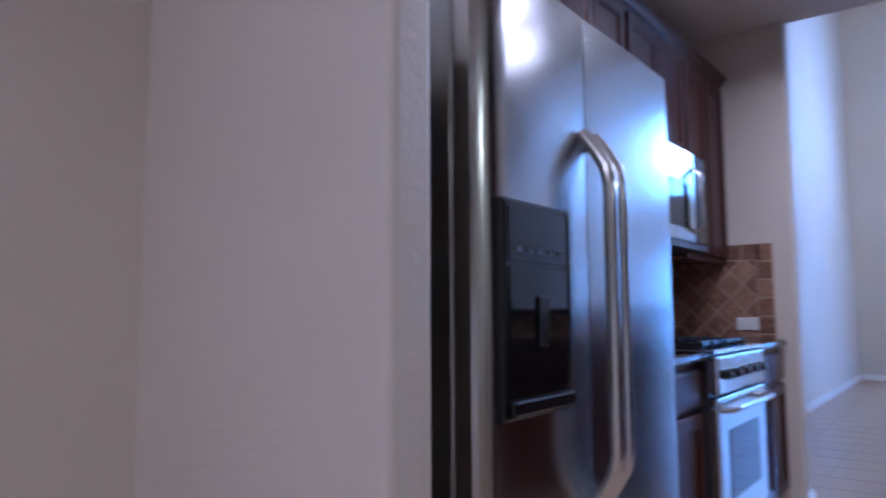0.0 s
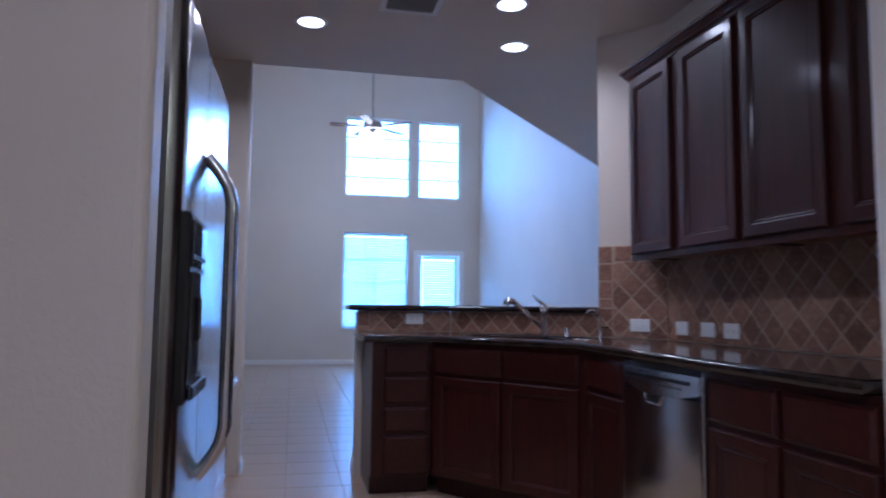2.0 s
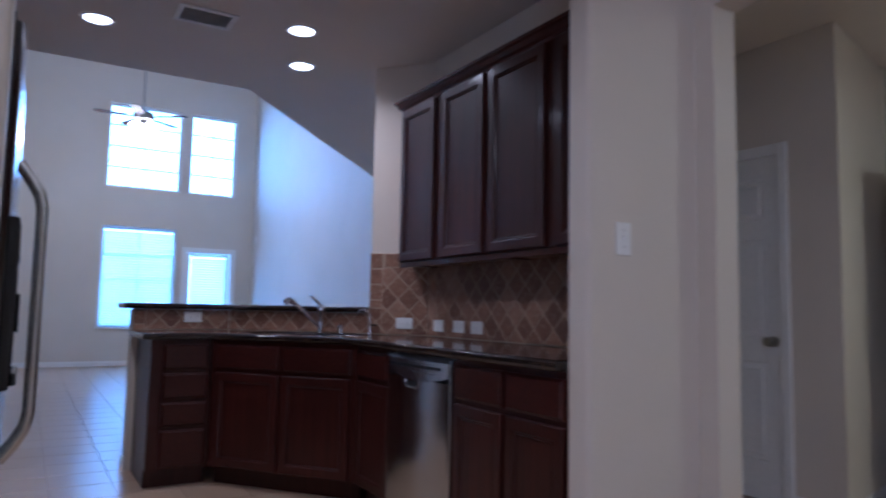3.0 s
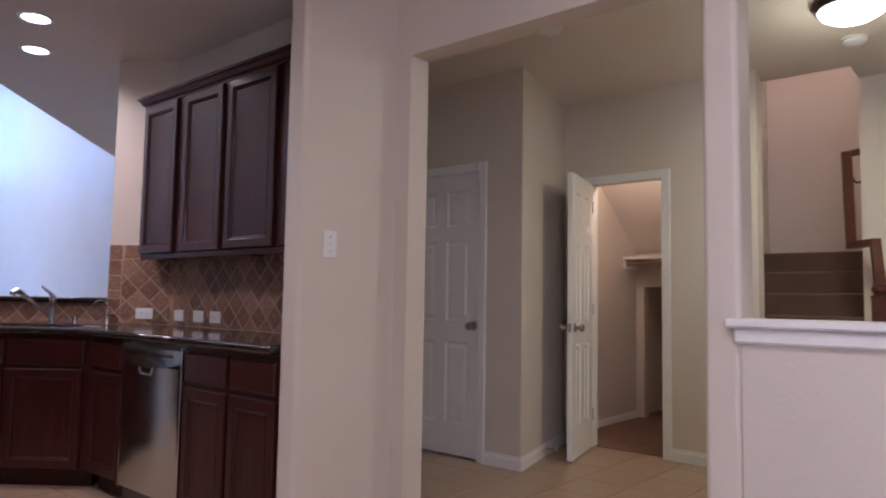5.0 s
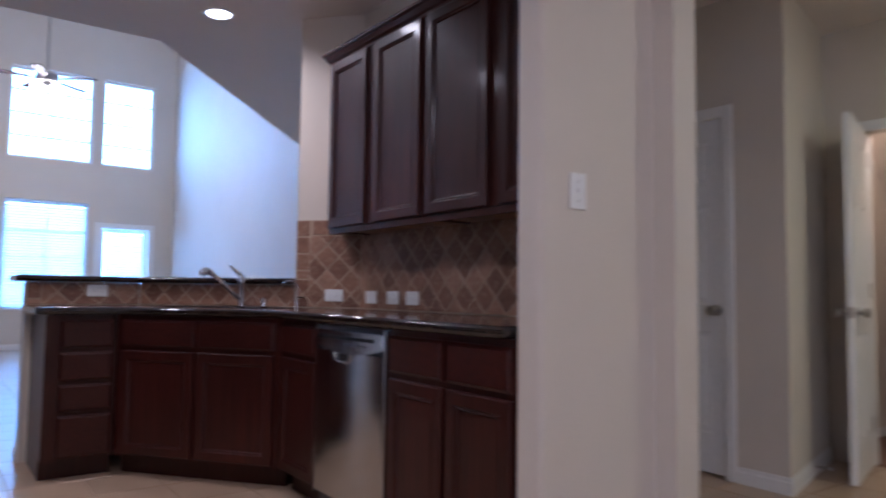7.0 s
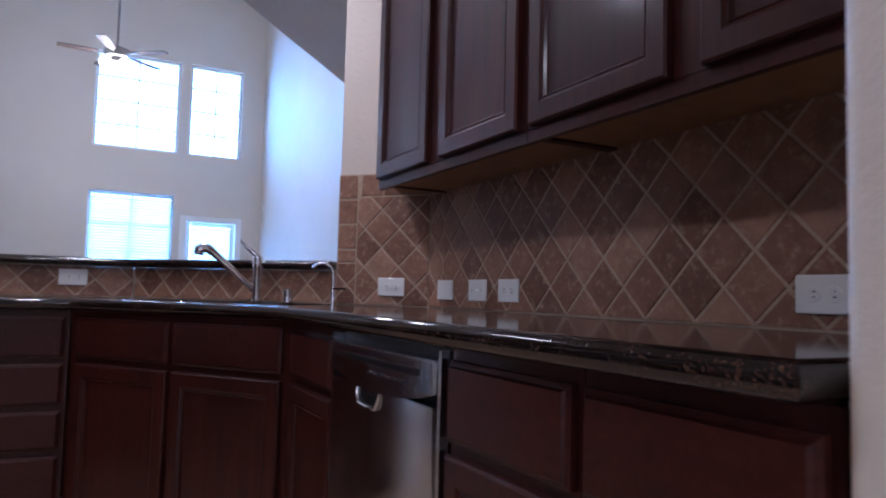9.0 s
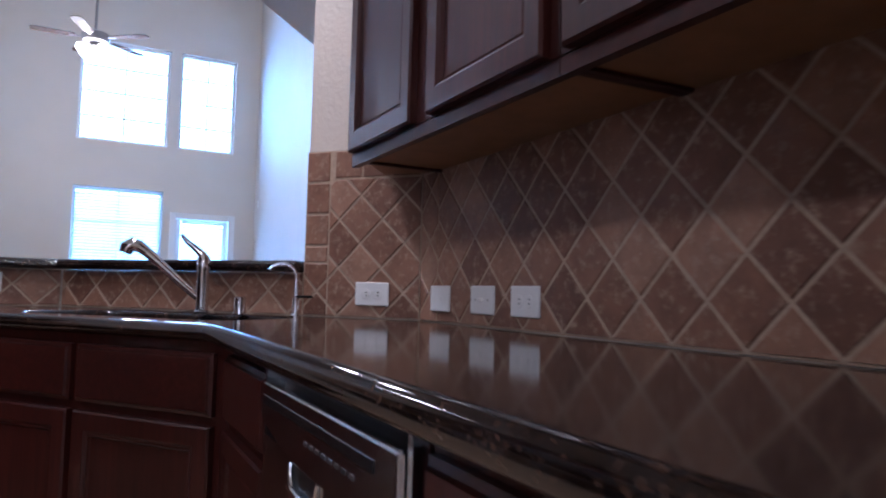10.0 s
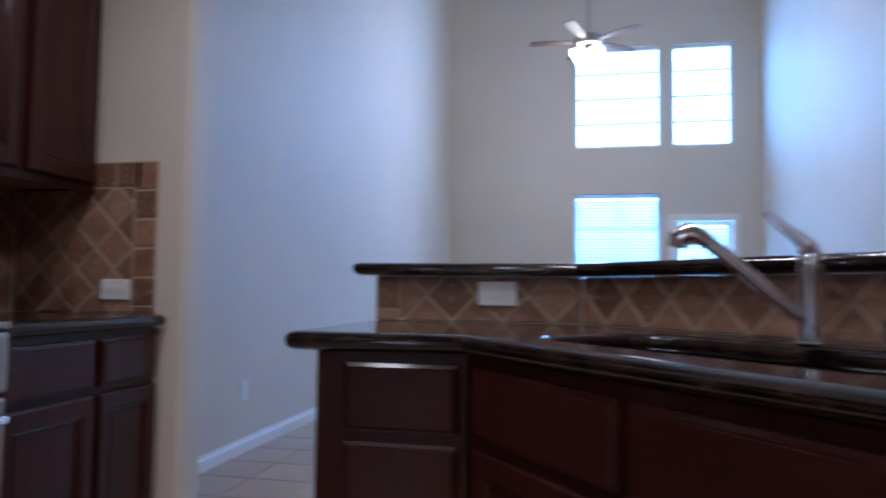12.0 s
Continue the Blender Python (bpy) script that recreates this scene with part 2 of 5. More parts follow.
def lathe(bm, profile, at=(0, 0, 0), m=None, seg=20):
    """Turn a list of (radius, height) round z."""
    m = m or Matrix.Translation(at)
    rings = [[bm.verts.new(m @ Vector((r * math.cos(2 * math.pi * i / seg), r * math.sin(2 * math.pi * i / seg), z))) for i in range(seg)] for r, z in profile]
    for p, q in zip(rings, rings[1:]):
        for i in range(seg):
            bm.faces.new((p[i], p[(i + 1) % seg], q[(i + 1) % seg], q[i]))
    bm.faces.new(rings[0][::-1])
    bm.faces.new(rings[-1])
    return bm


def tube(bm, pts, radii, seg=12):
    """A round bar along points."""
    pts = [Vector(p) for p in pts]
    if not hasattr(radii, "__len__"):
        radii = [radii] * len(pts)
    rings, up = [], None
    for i, p in enumerate(pts):
        d = (pts[min(i + 1, len(pts) - 1)] - pts[max(i - 1, 0)]).normalized()
        if up is None:
            up = d.orthogonal().normalized()
        up = (up - d * up.dot(d)).normalized()
        side = d.cross(up)
        rings.append([bm.verts.new(p + radii[i] * (math.cos(2 * math.pi * k / seg) * up + math.sin(2 * math.pi * k / seg) * side)) for k in range(seg)])
    for p, q in zip(rings, rings[1:]):
        for i in range(seg):
            bm.faces.new((p[i], p[(i + 1) % seg], q[(i + 1) % seg], q[i]))
    bm.faces.new(rings[0][::-1])
    bm.faces.new(rings[-1])
    return bm


def mesh_of(name, bm, mat, smooth=False):
    bmesh.ops.recalc_face_normals(bm, faces=bm.faces)
    me = bpy.data.meshes.new(name)
    bm.to_mesh(me)
    bm.free()
    me.materials.append(mat)
    if smooth:
        me.shade_smooth()
        me.set_sharp_from_angle(angle=radians(40))
    return me


def part(name, bm, mat, parent, label="", smooth=False):
    ob = new(name, mesh_of(name, bm, mat, smooth))
    ob.parent = parent
    if label:
        tagged(ob, label)
    return ob


def thing(name, m, label, category, group="", kind=""):
    ob = new(name)
    ob.empty_display_size = 0.1
    ob.matrix_world = m
    return tagged(ob, label, category, group, kind)


def solid(name, bm, mat, label="", category="", kind="", smooth=False, m=None):
    ob = new(name, mesh_of(name, bm, mat, smooth))
    if m:
        ob.matrix_world = m
    return tagged(ob, label, category, "", kind)


def setting(name, bm, mat, label, category="wall"):
    return solid(name, bm, mat, label, category, "structure")


# ---- plan ----
ZC = 2.715            # kitchen and hall ceiling
ZL = 6.1             # living room ceiling
XR = 1.874           # tile face on the cabinet wall
XRD = 1.884          # plaster behind it
YS0, YS1 = 0.735, 0.85  # returns at the kitchen entry
YBAR = 3.99         # tile face of the bar wall
YEND = 4.095          # tile face beside the range run
XLIV0, XLIV1, YFAR = -1.15, 3.39, 12.465
CA, CB = Vector((XR, 2.88)), Vector((0.90, YBAR))      # slanted wall, from the corner to the bar
U = (CB - CA).normalized()
N = Vector((U.y, -U.x))                                 # towards the living room
if N.y < 0:
    N = -N
WEND = CA + U * 0.41                                    # where the full-height slanted wall stops


def off(p, d):
    return (p[0] + N.x * d, p[1] + N.y * d)

# ---- large structure ----


def bullnosed(x0, x1, y0, y1, corners, z0=0.0, z1=2.715, r=0.022):
    """A wall end with rounded plaster corners (0: x0 y0, 1: x1 y0, 2: x1 y1, 3: x0 y1)."""
    poly = []
    for k, (cx, cy, sx, sy, a0) in enumerate(((x0, y0, 1, 1, 180), (x1, y0, -1, 1, 270), (x1, y1, -1, -1, 0), (x0, y1, 1, -1, 90))):
        if k in corners:
            poly += [(cx + sx * r + r * math.cos(radians(a0 + 90 * i / 5)), cy + sy * r + r * math.sin(radians(a0 + 90 * i / 5))) for i in range(6)]
        else:
            poly.append((cx, cy))
    return prism(bmesh.new(), poly, z0, z1)


HX0, HX1 = 1.81, 1.935    # wall between entry and hall

floor = setting("floor", boxed((-1.32, 8.4, -4.2, 13.0, -0.12, -0.004)), M_FGROUT, "beige ceramic tiled floor with thin grout joints", "floor")
# the opening from y -3.3 to -2.1 is added to admit the side fill lamp
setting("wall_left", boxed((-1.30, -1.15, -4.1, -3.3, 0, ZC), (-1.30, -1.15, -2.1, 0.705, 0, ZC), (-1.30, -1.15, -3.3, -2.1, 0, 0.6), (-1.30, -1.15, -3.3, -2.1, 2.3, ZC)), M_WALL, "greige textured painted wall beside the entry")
setting("wall_fridge_return", bullnosed(-1.30, -0.411, 0.705, 0.82, (1, 2)), M_WALL, "greige textured wall return beside the fridge")
setting("wall_kitchen_left", boxed((-1.30, -1.15, 0.82, YEND + 0.01, 0, ZC)), M_WALL, "greige painted wall behind the range run")
setting("wall_range_end", bullnosed(-1.30, -0.455, YEND + 0.012, YEND + 0.15, (1, 2)), M_WALL, "greige wall end with rounded corner beside the range run")
setting("wall_living_left", boxed((XLIV0 - 0.12, XLIV0, YEND + 0.15, YFAR, 0, ZL)), M_WALL, "tall pale painted living room wall")
setting("wall_living_right", boxed((XLIV1, XLIV1 + 0.12, 3.2, YFAR, 0, ZL)), M_WALL, "tall pale painted living room wall lit by the windows")
setting("wall_kitchen_right", boxed((XRD, 2.0, YS1, 3.0, 0, ZC)), M_WALL, "greige wall behind the cabinets")
setting("wall_entry_return", bullnosed(1.265, XRD, YS0, YS1, (0, 3)), M_WALL, "greige textured wall return with a light switch")
setting("wall_nook", boxed((2.0, XLIV1, 3.0, 3.2, 0, ZC)), M_WALL, "painted wall behind the kitchen corner")

bm = bmesh.new()
prism(bm, [off(CA - U * 0.02, 0.012), (2.0, 3.0), off(WEND, 0.13), off(WEND, 0.012)], 0, ZC)
setting("wall_slanted", bm, M_WALL, "full-height slanted wall end beside the sink")
bm = bmesh.new()
prism(bm, [off(WEND, 0.012), off(WEND, 0.12), (CB.x + 0.06, YBAR + 0.13), (0.268, YBAR + 0.13), (0.268, YBAR + 0.012), (CB.x + 0.004, YBAR + 0.012)], 0, 1.045)
setting("wall_bar", bm, M_WALL, "painted half wall under the raised bar")

# wall to the hall: doorway, column, half wall, header
setting("wall_hall", boxed((HX0, HX1, 0.65, YS0 - 0.0005, 0, ZC), (HX0, HX1, -0.695, 0.65, 2.25, ZC),
                           (HX0, HX1, -4.1, -0.815, 2.40, ZC)), M_WALL, "greige wall with a wide doorway and header")
setting("wall_hall_column", bullnosed(HX0, HX1, -0.815, -0.695, (0, 2, 3)), M_WALL, "greige plaster column between doorway and half wall")
setting("wall_half", boxed((HX0, HX1, -4.1, -0.815, 0, 1.038)), M_WALL, "greige half wall below the white cap")
setting("wall_hall_north", boxed((HX1, 3.39, 2.86, 3.0, 0, ZC)), M_WALL, "hall end wall")
setting("wall_back", boxed((-1.30, 5.2, -4.2, -4.1, 0, ZC)), M_WALL, "entry wall behind the walker")
HW = 3.39
setting("wall_pantry_door", boxed((HW, HW + 0.12, 1.105, 1.425, 0, ZC), (HW, HW + 0.12, 2.185, 2.86, 0, ZC), (HW, HW + 0.12, 1.425, 2.185, 2.035, ZC)), M_WALL, "hall wall around a closed white door")
CX = 4.40
bm = bmesh.new()
prism(bm, [(HW, 1.075), (CX, 1.335), (CX, 1.45), (HW + 0.121, 1.225), (HW + 0.121, 1.1045), (HW, 1.1045)], 0, ZC)
setting("wall_hall_jog", bm, M_WALL, "hall wall behind the open closet door")
# unseen walls added so that no sky shows under the closed hall door
setting("wall_pantry_blocker", boxed((4.31, 4.39, 1.45, 3.0, 0, ZC), (HW + 0.12, 4.31, 2.9, 3.0, 0, ZC)), M_WALL, "unseen wall added to block the sky behind the closed door")
setting("wall_closet", boxed((CX, CX + 0.12, 1.11, 1.57, 0, ZC), (CX, CX + 0.12, -0.145, 0.515, 0, ZC), (CX, CX + 0.12, 0.515, 1.11, 2.04, ZC)), M_WALL, "hall wall around the open closet")

# ceilings
bm = bmesh.new()
KX, KY = 1.005, 4.158
EX, EY = XLIV1, KY + (XLIV1 - KX) * 1.145
prism(bm, [(-1.30, -4.2), (HX1, -4.2), (HX1, 3.0), (XLIV1 + 0.12, 3.0), (XLIV1 + 0.12, EY), (EX, EY), (KX, KY), (-1.30, KY)], ZC, ZC + 0.12)
setting("ceiling_kitchen", bm, M_CEIL, "flat textured ceiling over the kitchen", "ceiling")
setting("ceiling_hall", boxed((HX1, 4.70, -4.2, 3.0, ZC, ZC + 0.12), (4.70, 7.0, -4.2, -0.66, ZC, ZC + 0.12), (4.70, 7.0, 0.402, 3.0, ZC, ZC + 0.12)), M_CEIL, "textured hall ceiling", "ceiling")
setting("ceiling_living", boxed((-1.30, XLIV1 + 0.12, 4.0, YFAR + 0.15, ZL, ZL + 0.12)), M_CEIL, "high living room ceiling", "ceiling")
bm = bmesh.new()
prism(bm, [(-1.30, KY - 0.12), (KX + 0.05, KY - 0.12), (KX + 0.05, KY), (-1.30, KY)], ZC + 0.12, ZL)
prism(bm, [(KX + 0.052, KY - 0.05), (EX + 0.1, EY - 0.05), (EX + 0.1, EY + 0.06), (KX + 0.052, KY + 0.055)], ZC + 0.12, ZL)
setting("wall_upper_floor", bm, M_WALL, "upper wall above the kitchen ceiling edge")

# window wall
WX = [(0.757, 2.015), (2.162, 3.015)]       # upper windows
WZ = (3.152, 4.68)
LX, LZ = (0.75, 1.995), (0.666, 2.465)     # lower window
DX, DZ = (2.155, 3.027), 2.10             # patio door
Y0, Y1 = YFAR, YFAR + 0.15
setting("wall_windows", boxed(
    (XLIV0 - 0.12, LX[0], Y0, Y1, 0, ZL), (DX[1], XLIV1 + 0.12, Y0, Y1, 0, ZL),
    (LX[0], LX[1], Y0, Y1, 0, LZ[0]), (LX[1], DX[0], Y0, Y1, 0, LZ[1]), (LX[0], LX[1], Y0, Y1, LZ[1], WZ[0]),
    (LX[1], DX[0], Y0, Y1, LZ[1], WZ[0]), (DX[0], DX[1], Y0, Y1, DZ, WZ[0]),
    (LX[0], WX[0][0], Y0, Y1, WZ[0], WZ[1]), (WX[0][1], WX[1][0], Y0, Y1, WZ[0], WZ[1]), (WX[1][1], DX[1], Y0, Y1, WZ[0], WZ[1]),
    (LX[0], DX[1], Y0, Y1, WZ[1], ZL)), M_WALL, "tall pale wall with two rows of windows")

# ---- cabinets ----


def door_panel(name, parent, x0, x1, z0, z1, y, mat=None, frame_w=0.058):
    """A framed front standing 20 mm proud of the plane y, facing -y, with a bead and a sunk panel."""
    mat = mat or M_WOOD
    bm = bmesh.new()
    t, w = 0.021, min(frame_w, (z1 - z0) * 0.3)
    rings = [(0, 0.0), (0.0, -t + 0.005), (0.005, -t), (w - 0.012, -t), (w - 0.004, -t + 0.006), (w, -t + 0.004), (w + 0.004, -t + 0.011)]
    rings.append((w + 0.006, -t + 0.012))
    loops = []
    for inset, d in rings:
        loops.append([bm.verts.new((x, y + d, z)) for x, z in ((x0 + inset, z0 + inset), (x1 - inset, z0 + inset), (x1 - inset, z1 - inset), (x0 + inset, z1 - inset))])
    for p, q in zip(loops, loops[1:]):
        for i in range(4):
            bm.faces.new((p[i], p[(i + 1) % 4], q[(i + 1) % 4], q[i]))
    bm.faces.new(loops[-1])
    bm.faces.new(loops[0][::-1])
    return part(name, bm, mat, parent)


def slab_front(name, parent, x0, x1, z0, z1, y):
    """A drawer front with a routed edge."""
    bm = bmesh.new()
    rings = [(0, 0.0), (0.0, -0.012), (0.008, -0.016), (0.012, -0.021)]
    loops = [[bm.verts.new((x, y + d, z)) for x, z in ((x0 + i, z0 + i), (x1 - i, z0 + i), (x1 - i, z1 - i), (x0 + i, z1 - i))] for i, d in rings]
    for p, q in zip(loops, loops[1:]):
        for i in range(4):
            bm.faces.new((p[i], p[(i + 1) % 4], q[(i + 1) % 4], q[i]))
    bm.faces.new(loops[-1])
    bm.faces.new(loops[0][::-1])
    return part(name, bm, M_WOODH, parent)


def base_unit(m, w, depth, label, fronts, x_gap=0.012):
    """A base cabinet, front frame in the plane y=0 facing -y; fronts: (kind, x0, x1, z0, z1)."""
    c = thing("base_cabinet", m, label, "cabinet", "base cabinets under the granite worktop")
    part("body", boxed((0, w, 0.0, depth, 0.105, 0.870)), M_WOOD, c)
    part("toe_kick", boxed((0, w, 0.07, depth, 0.0, 0.103)), M_WOOD, c)
    for kind, x0, x1, z0, z1 in fronts:
        (door_panel if kind == "door" else slab_front)("door" if kind == "door" else "drawer_front", c, x0 + x_gap, x1 - x_gap, z0, z1, -0.001)
    return c


def turned(x, y, z, rz):
    return pose(x, y, z, 0, 0, rz)


XF = 1.285                     # front frames of the cabinet wall
DRAW, DOORZ = (0.700, 0.845), (0.118, 0.678)
fr = lambda w: (("drawer", 0, w, *DRAW), ("door", 0, w, *DOORZ))
for y1, y0, lab in ((2.625, 2.213, "narrow dark cherry base cabinet beside the dishwasher"),
                    (1.594, 1.22, "dark cherry base cabinet with drawer and door beside the dishwasher"),
                    (1.218, 0.857, "dark cherry base cabinet with drawer and door against the wall return")):
    base_unit(turned(XF, y1, 0, -90), y1 - y0, XR - XF - 0.02, lab, fr(y1 - y0))
# slanted sink base
FR, FL = Vector((XF, 2.63)), Vector((0.66, 3.425))
ang = math.degrees(math.atan2(FR.y - FL.y, FR.x - FL.x))
wd = (FR - FL).length
c = base_unit(turned(FL.x, FL.y, 0, ang), wd, 0.30, "slanted dark cherry sink cabinet with two doors",
              (("drawer", 0.03, wd / 2, *DRAW), ("drawer", wd / 2, wd - 0.03, *DRAW), ("door", 0.03, wd / 2, *DOORZ), ("door", wd / 2, wd - 0.03, *DOORZ)))
c.name = "sink_cabinet"
# drawer stack at the bar end
DY = 3.425
base_unit(turned(0.308, DY, 0, 0), 0.345, YBAR - DY - 0.01, "dark cherry stack of four drawers at the bar end",
          [("drawer", 0.058, 0.345 - 0.004, a, b) for a, b in ((0.118, 0.338), (0.360, 0.500), (0.522, 0.672), (0.694, 0.845))])


def wall_unit(m, w, h, depth, label, splits, group="upper cabinets on the tiled wall"):
    c = thing("wall_cabinet", m, label, "cabinet", group)
    part("body", boxed((0, w, 0, depth, 0.02, h)), M_WOOD, c)
    part("bottom_panel", boxed((0.015, w - 0.015, 0.02, depth, 0.008, 0.019)), M_BIRCH, c, "pale unstained underside panel")
    part("light_rail", boxed((0, w, 0.0, 0.019, -0.012, 0.018)), M_WOODH, c)
    for x in (0.0, w - 0.014):
        part("end_panel", boxed((x, x + 0.014, 0.0195, depth, 0.001, 0.0195)), M_WOOD, c)
    for x0, x1 in splits:
        door_panel("door", c, x0, x1, 0.022, h - 0.012, -0.001)
    return c


UX, UZ, UH = 1.606, 1.344, 0.962
U0, U1, U2 = 2.765, 1.834, 0.857
wall_unit(turned(UX, U0, UZ, -90), U0 - U1 - 0.002, UH, XRD - UX - 0.004, "dark cherry two-door upper cabinet beside the slanted wall", ((U0 - 2.745, U0 - 2.352), (U0 - 2.270, U0 - 1.858)))
wall_unit(turned(UX, U1, UZ, -90), U1 - U2, UH, XRD - UX - 0.004, "dark cherry two-door upper cabinet against the wall return", ((U1 - 1.808, U1 - 1.372), (U1 - 1.295, U1 - 0.885)))


def crown(name, pts, m=None):
    """Crown moulding swept along plan points, outwards to the left of the way."""
    prof = [(0.0, 0.0), (0.008, 0.0), (0.010, 0.012), (0.022, 0.020), (0.034, 0.044), (0.046, 0.050), (0.048, 0.064), (0.0, 0.064)]
    bm = bmesh.new()
    P = [Vector(p) for p in pts]
    rings = []
    for i, p in enumerate(P):
        d0 = (P[i] - P[i - 1]).normalized() if i else (P[1] - P[0]).normalized()
        d1 = (P[i + 1] - P[i]).normalized() if i < len(P) - 1 else d0
        n0, n1 = Vector((-d0.y, d0.x)), Vector((-d1.y, d1.x))
        b = (n0 + n1).normalized()
        b = b / max(0.3, b.dot(n0))
        rings.append([bm.verts.new((p.x + b.x * o, p.y + b.y * o, z)) for o, z in prof])
    k = len(prof)
    for p, q in zip(rings, rings[1:]):
        for i in range(k):
            bm.faces.new((p[i], p[(i + 1) % k], q[(i + 1) % k], q[i]))
    bm.faces.new(rings[0])
    bm.faces.new(rings[-1][::-1])
    ob = solid(name, bm, M_WOODH, "dark cherry crown moulding on the upper cabinets", "moulding", "structure")
    if m:
        ob.matrix_world = m
    return ob


crown("trim_crown_right", [(XRD, U0), (UX, U0), (UX, U2)][::-1], Matrix.Translation((0, 0, UZ + UH - 0.006)))

# ---- worktops ----


def worktop(name, outer, z0, z1, label, hole=(), bevel=0.019):
    bm = bmesh.new()
    edges = []
    for loop in (outer, hole):
        if loop:
            vs = [bm.verts.new((x, y, z0)) for x, y in loop]
            edges += [bm.edges.new((vs[i], vs[(i + 1) % len(vs)])) for i in range(len(vs))]
    res = bmesh.ops.triangle_fill(bm, use_beauty=True, use_dissolve=False, edges=edges)
    faces = [f for f in res["geom"] if isinstance(f, bmesh.types.BMFace)]
    ext = bmesh.ops.extrude_face_region(bm, geom=faces)
    bmesh.ops.translate(bm, vec=(0, 0, z1 - z0), verts=[v for v in ext["geom"] if isinstance(v, bmesh.types.BMVert)])
    bmesh.ops.recalc_face_normals(bm, faces=bm.faces)
    sharp = [e for e in bm.edges if len(e.link_faces) == 2 and e.calc_face_angle() > 1.2 and abs(e.verts[0].co.z - e.verts[1].co.z) < 1e-5]
    bmesh.ops.bevel(bm, geom=sharp, offset=bevel, segments=3, affect="EDGES", profile=0.5)
    ob = solid(name, bm, M_GRAN, label, "worktop", smooth=True)
    for p in ob.data.polygons:
        if abs(p.normal.z) > 0.999:
            p.use_smooth = False
    return ob


def rounded(cx, cy, w, h, r, rot, k=6):
    pts = []
    for sx, sy, a0 in ((1, 1, 0), (-1, 1, 90), (-1, -1, 180), (1, -1, 270)):
        for i in range(k + 1):
            a = radians(a0 + 90 * i / k)
            x, y = sx * (w / 2 - r) + r * math.cos(a), sy * (h / 2 - r) + r * math.sin(a)
            pts.append((cx + x * math.cos(rot) - y * math.sin(rot), cy + x * math.sin(rot) + y * math.cos(rot)))
    return pts


SC = (FR + FL) / 2 + N * 0.27
SROT = math.atan2(-U.y, -U.x)
hole = rounded(SC.x, SC.y, 0.76, 0.36, 0.09, SROT)
CE = 1.222
worktop("worktop", [(0.25, 3.375), (0.65, 3.375), (CE, 2.645), (CE, 0.857), (XR - 0.002, 0.857), (XR - 0.002, 2.875), (CB.x, YBAR - 0.002), (0.25, YBAR - 0.002)],
        0.872, 0.914, "dark speckled polished granite worktop over the cabinets", hole)
BT = [(0.21, YBAR - 0.045), (CB.x - 0.02, YBAR - 0.045), off(WEND + U * 0.004, -0.045), off(WEND + U * 0.004, 0.34), (CB.x + 0.16, YBAR + 0.34), (0.21, YBAR + 0.34)]
worktop("bar_top", BT, 1.052, 1.09, "dark polished granite raised bar top on the half wall", (), 0.017)

# ---- sink and taps ----
sink = thing("sink", Matrix.Translation((SC.x, SC.y, 0)) @ pose(0, 0, 0, 0, 0, math.degrees(SROT)), "stainless double-bowl undermount sink in the worktop", "sink")
for cx, w in ((-0.19, 0.37), (0.19, 0.37)):
    bm = bmesh.new()
    loops = []
    for grow, z in ((0.012, 0.8715), (0.0, 0.869), (-0.004, 0.72), (-0.03, 0.70)):
        loops.append([bm.verts.new((x, y, z)) for x, y in rounded(cx, 0, w + 2 * grow, 0.36 + 2 * grow, 0.08, 0, 5)])
    for p, q in zip(loops, loops[1:]):
        for i in range(len(p)):
            bm.faces.new((p[i], p[(i + 1) % len(p)], q[(i + 1) % len(p)], q[i]))
    bm.faces.new(loops[-1])
    part("bowl", bm, M_STEELH, sink, smooth=True)
    part("drain", lathe(bmesh.new(), [(0.045, 0.7005), (0.045, 0.704), (0.03, 0.703)], (cx, 0, 0)), M_CHROME, sink)

TB = Vector((1.31, 3.30))   # tap base
d = Vector((-0.80, 0.10)).normalized()
tap = thing("kitchen_tap", Matrix.Translation((TB.x, TB.y, 0.914)) @ Matrix.Scale(0.84, 4), "chrome pull-out kitchen tap with lever behind the sink", "tap")
part("base_ring", lathe(bmesh.new(), [(0.030, 0), (0.030, 0.008), (0.026, 0.012)]), M_CHROME, tap, smooth=True)
part("body", lathe(bmesh.new(), [(0.024, 0.012), (0.024, 0.165), (0.026, 0.172), (0.025, 0.205), (0.018, 0.222)]), M_CHROME, tap, smooth=True)
dx, dy = d.x, d.y
sp = part("spout", tube(bmesh.new(), [(dx * 0.01, dy * 0.01, 0.055), (dx * 0.08, dy * 0.08, 0.115), (dx * 0.15, dy * 0.15, 0.18), (dx * 0.205, dy * 0.205, 0.229)],
     [0.014, 0.0155, 0.017, 0.019]), M_CHROME, tap, smooth=True)
part("spray_head", tube(bmesh.new(), [(dx * 0.20, dy * 0.20, 0.225), (dx * 0.225, dy * 0.225, 0.243), (dx * 0.25, dy * 0.25, 0.251), (dx * 0.268, dy * 0.268, 0.238), (dx * 0.274, dy * 0.274, 0.218)], [0.019, 0.023, 0.027, 0.027, 0.022]), M_CHROME, tap, smooth=True)
part("lever", tube(bmesh.new(), [(0, 0, 0.215), (dx * 0.02, dy * 0.02, 0.236), (dx * 0.06, dy * 0.06, 0.268), (dx * 0.085, dy * 0.085, 0.296)], [0.018, 0.014, 0.010, 0.006]), M_CHROME, tap, smooth=True)

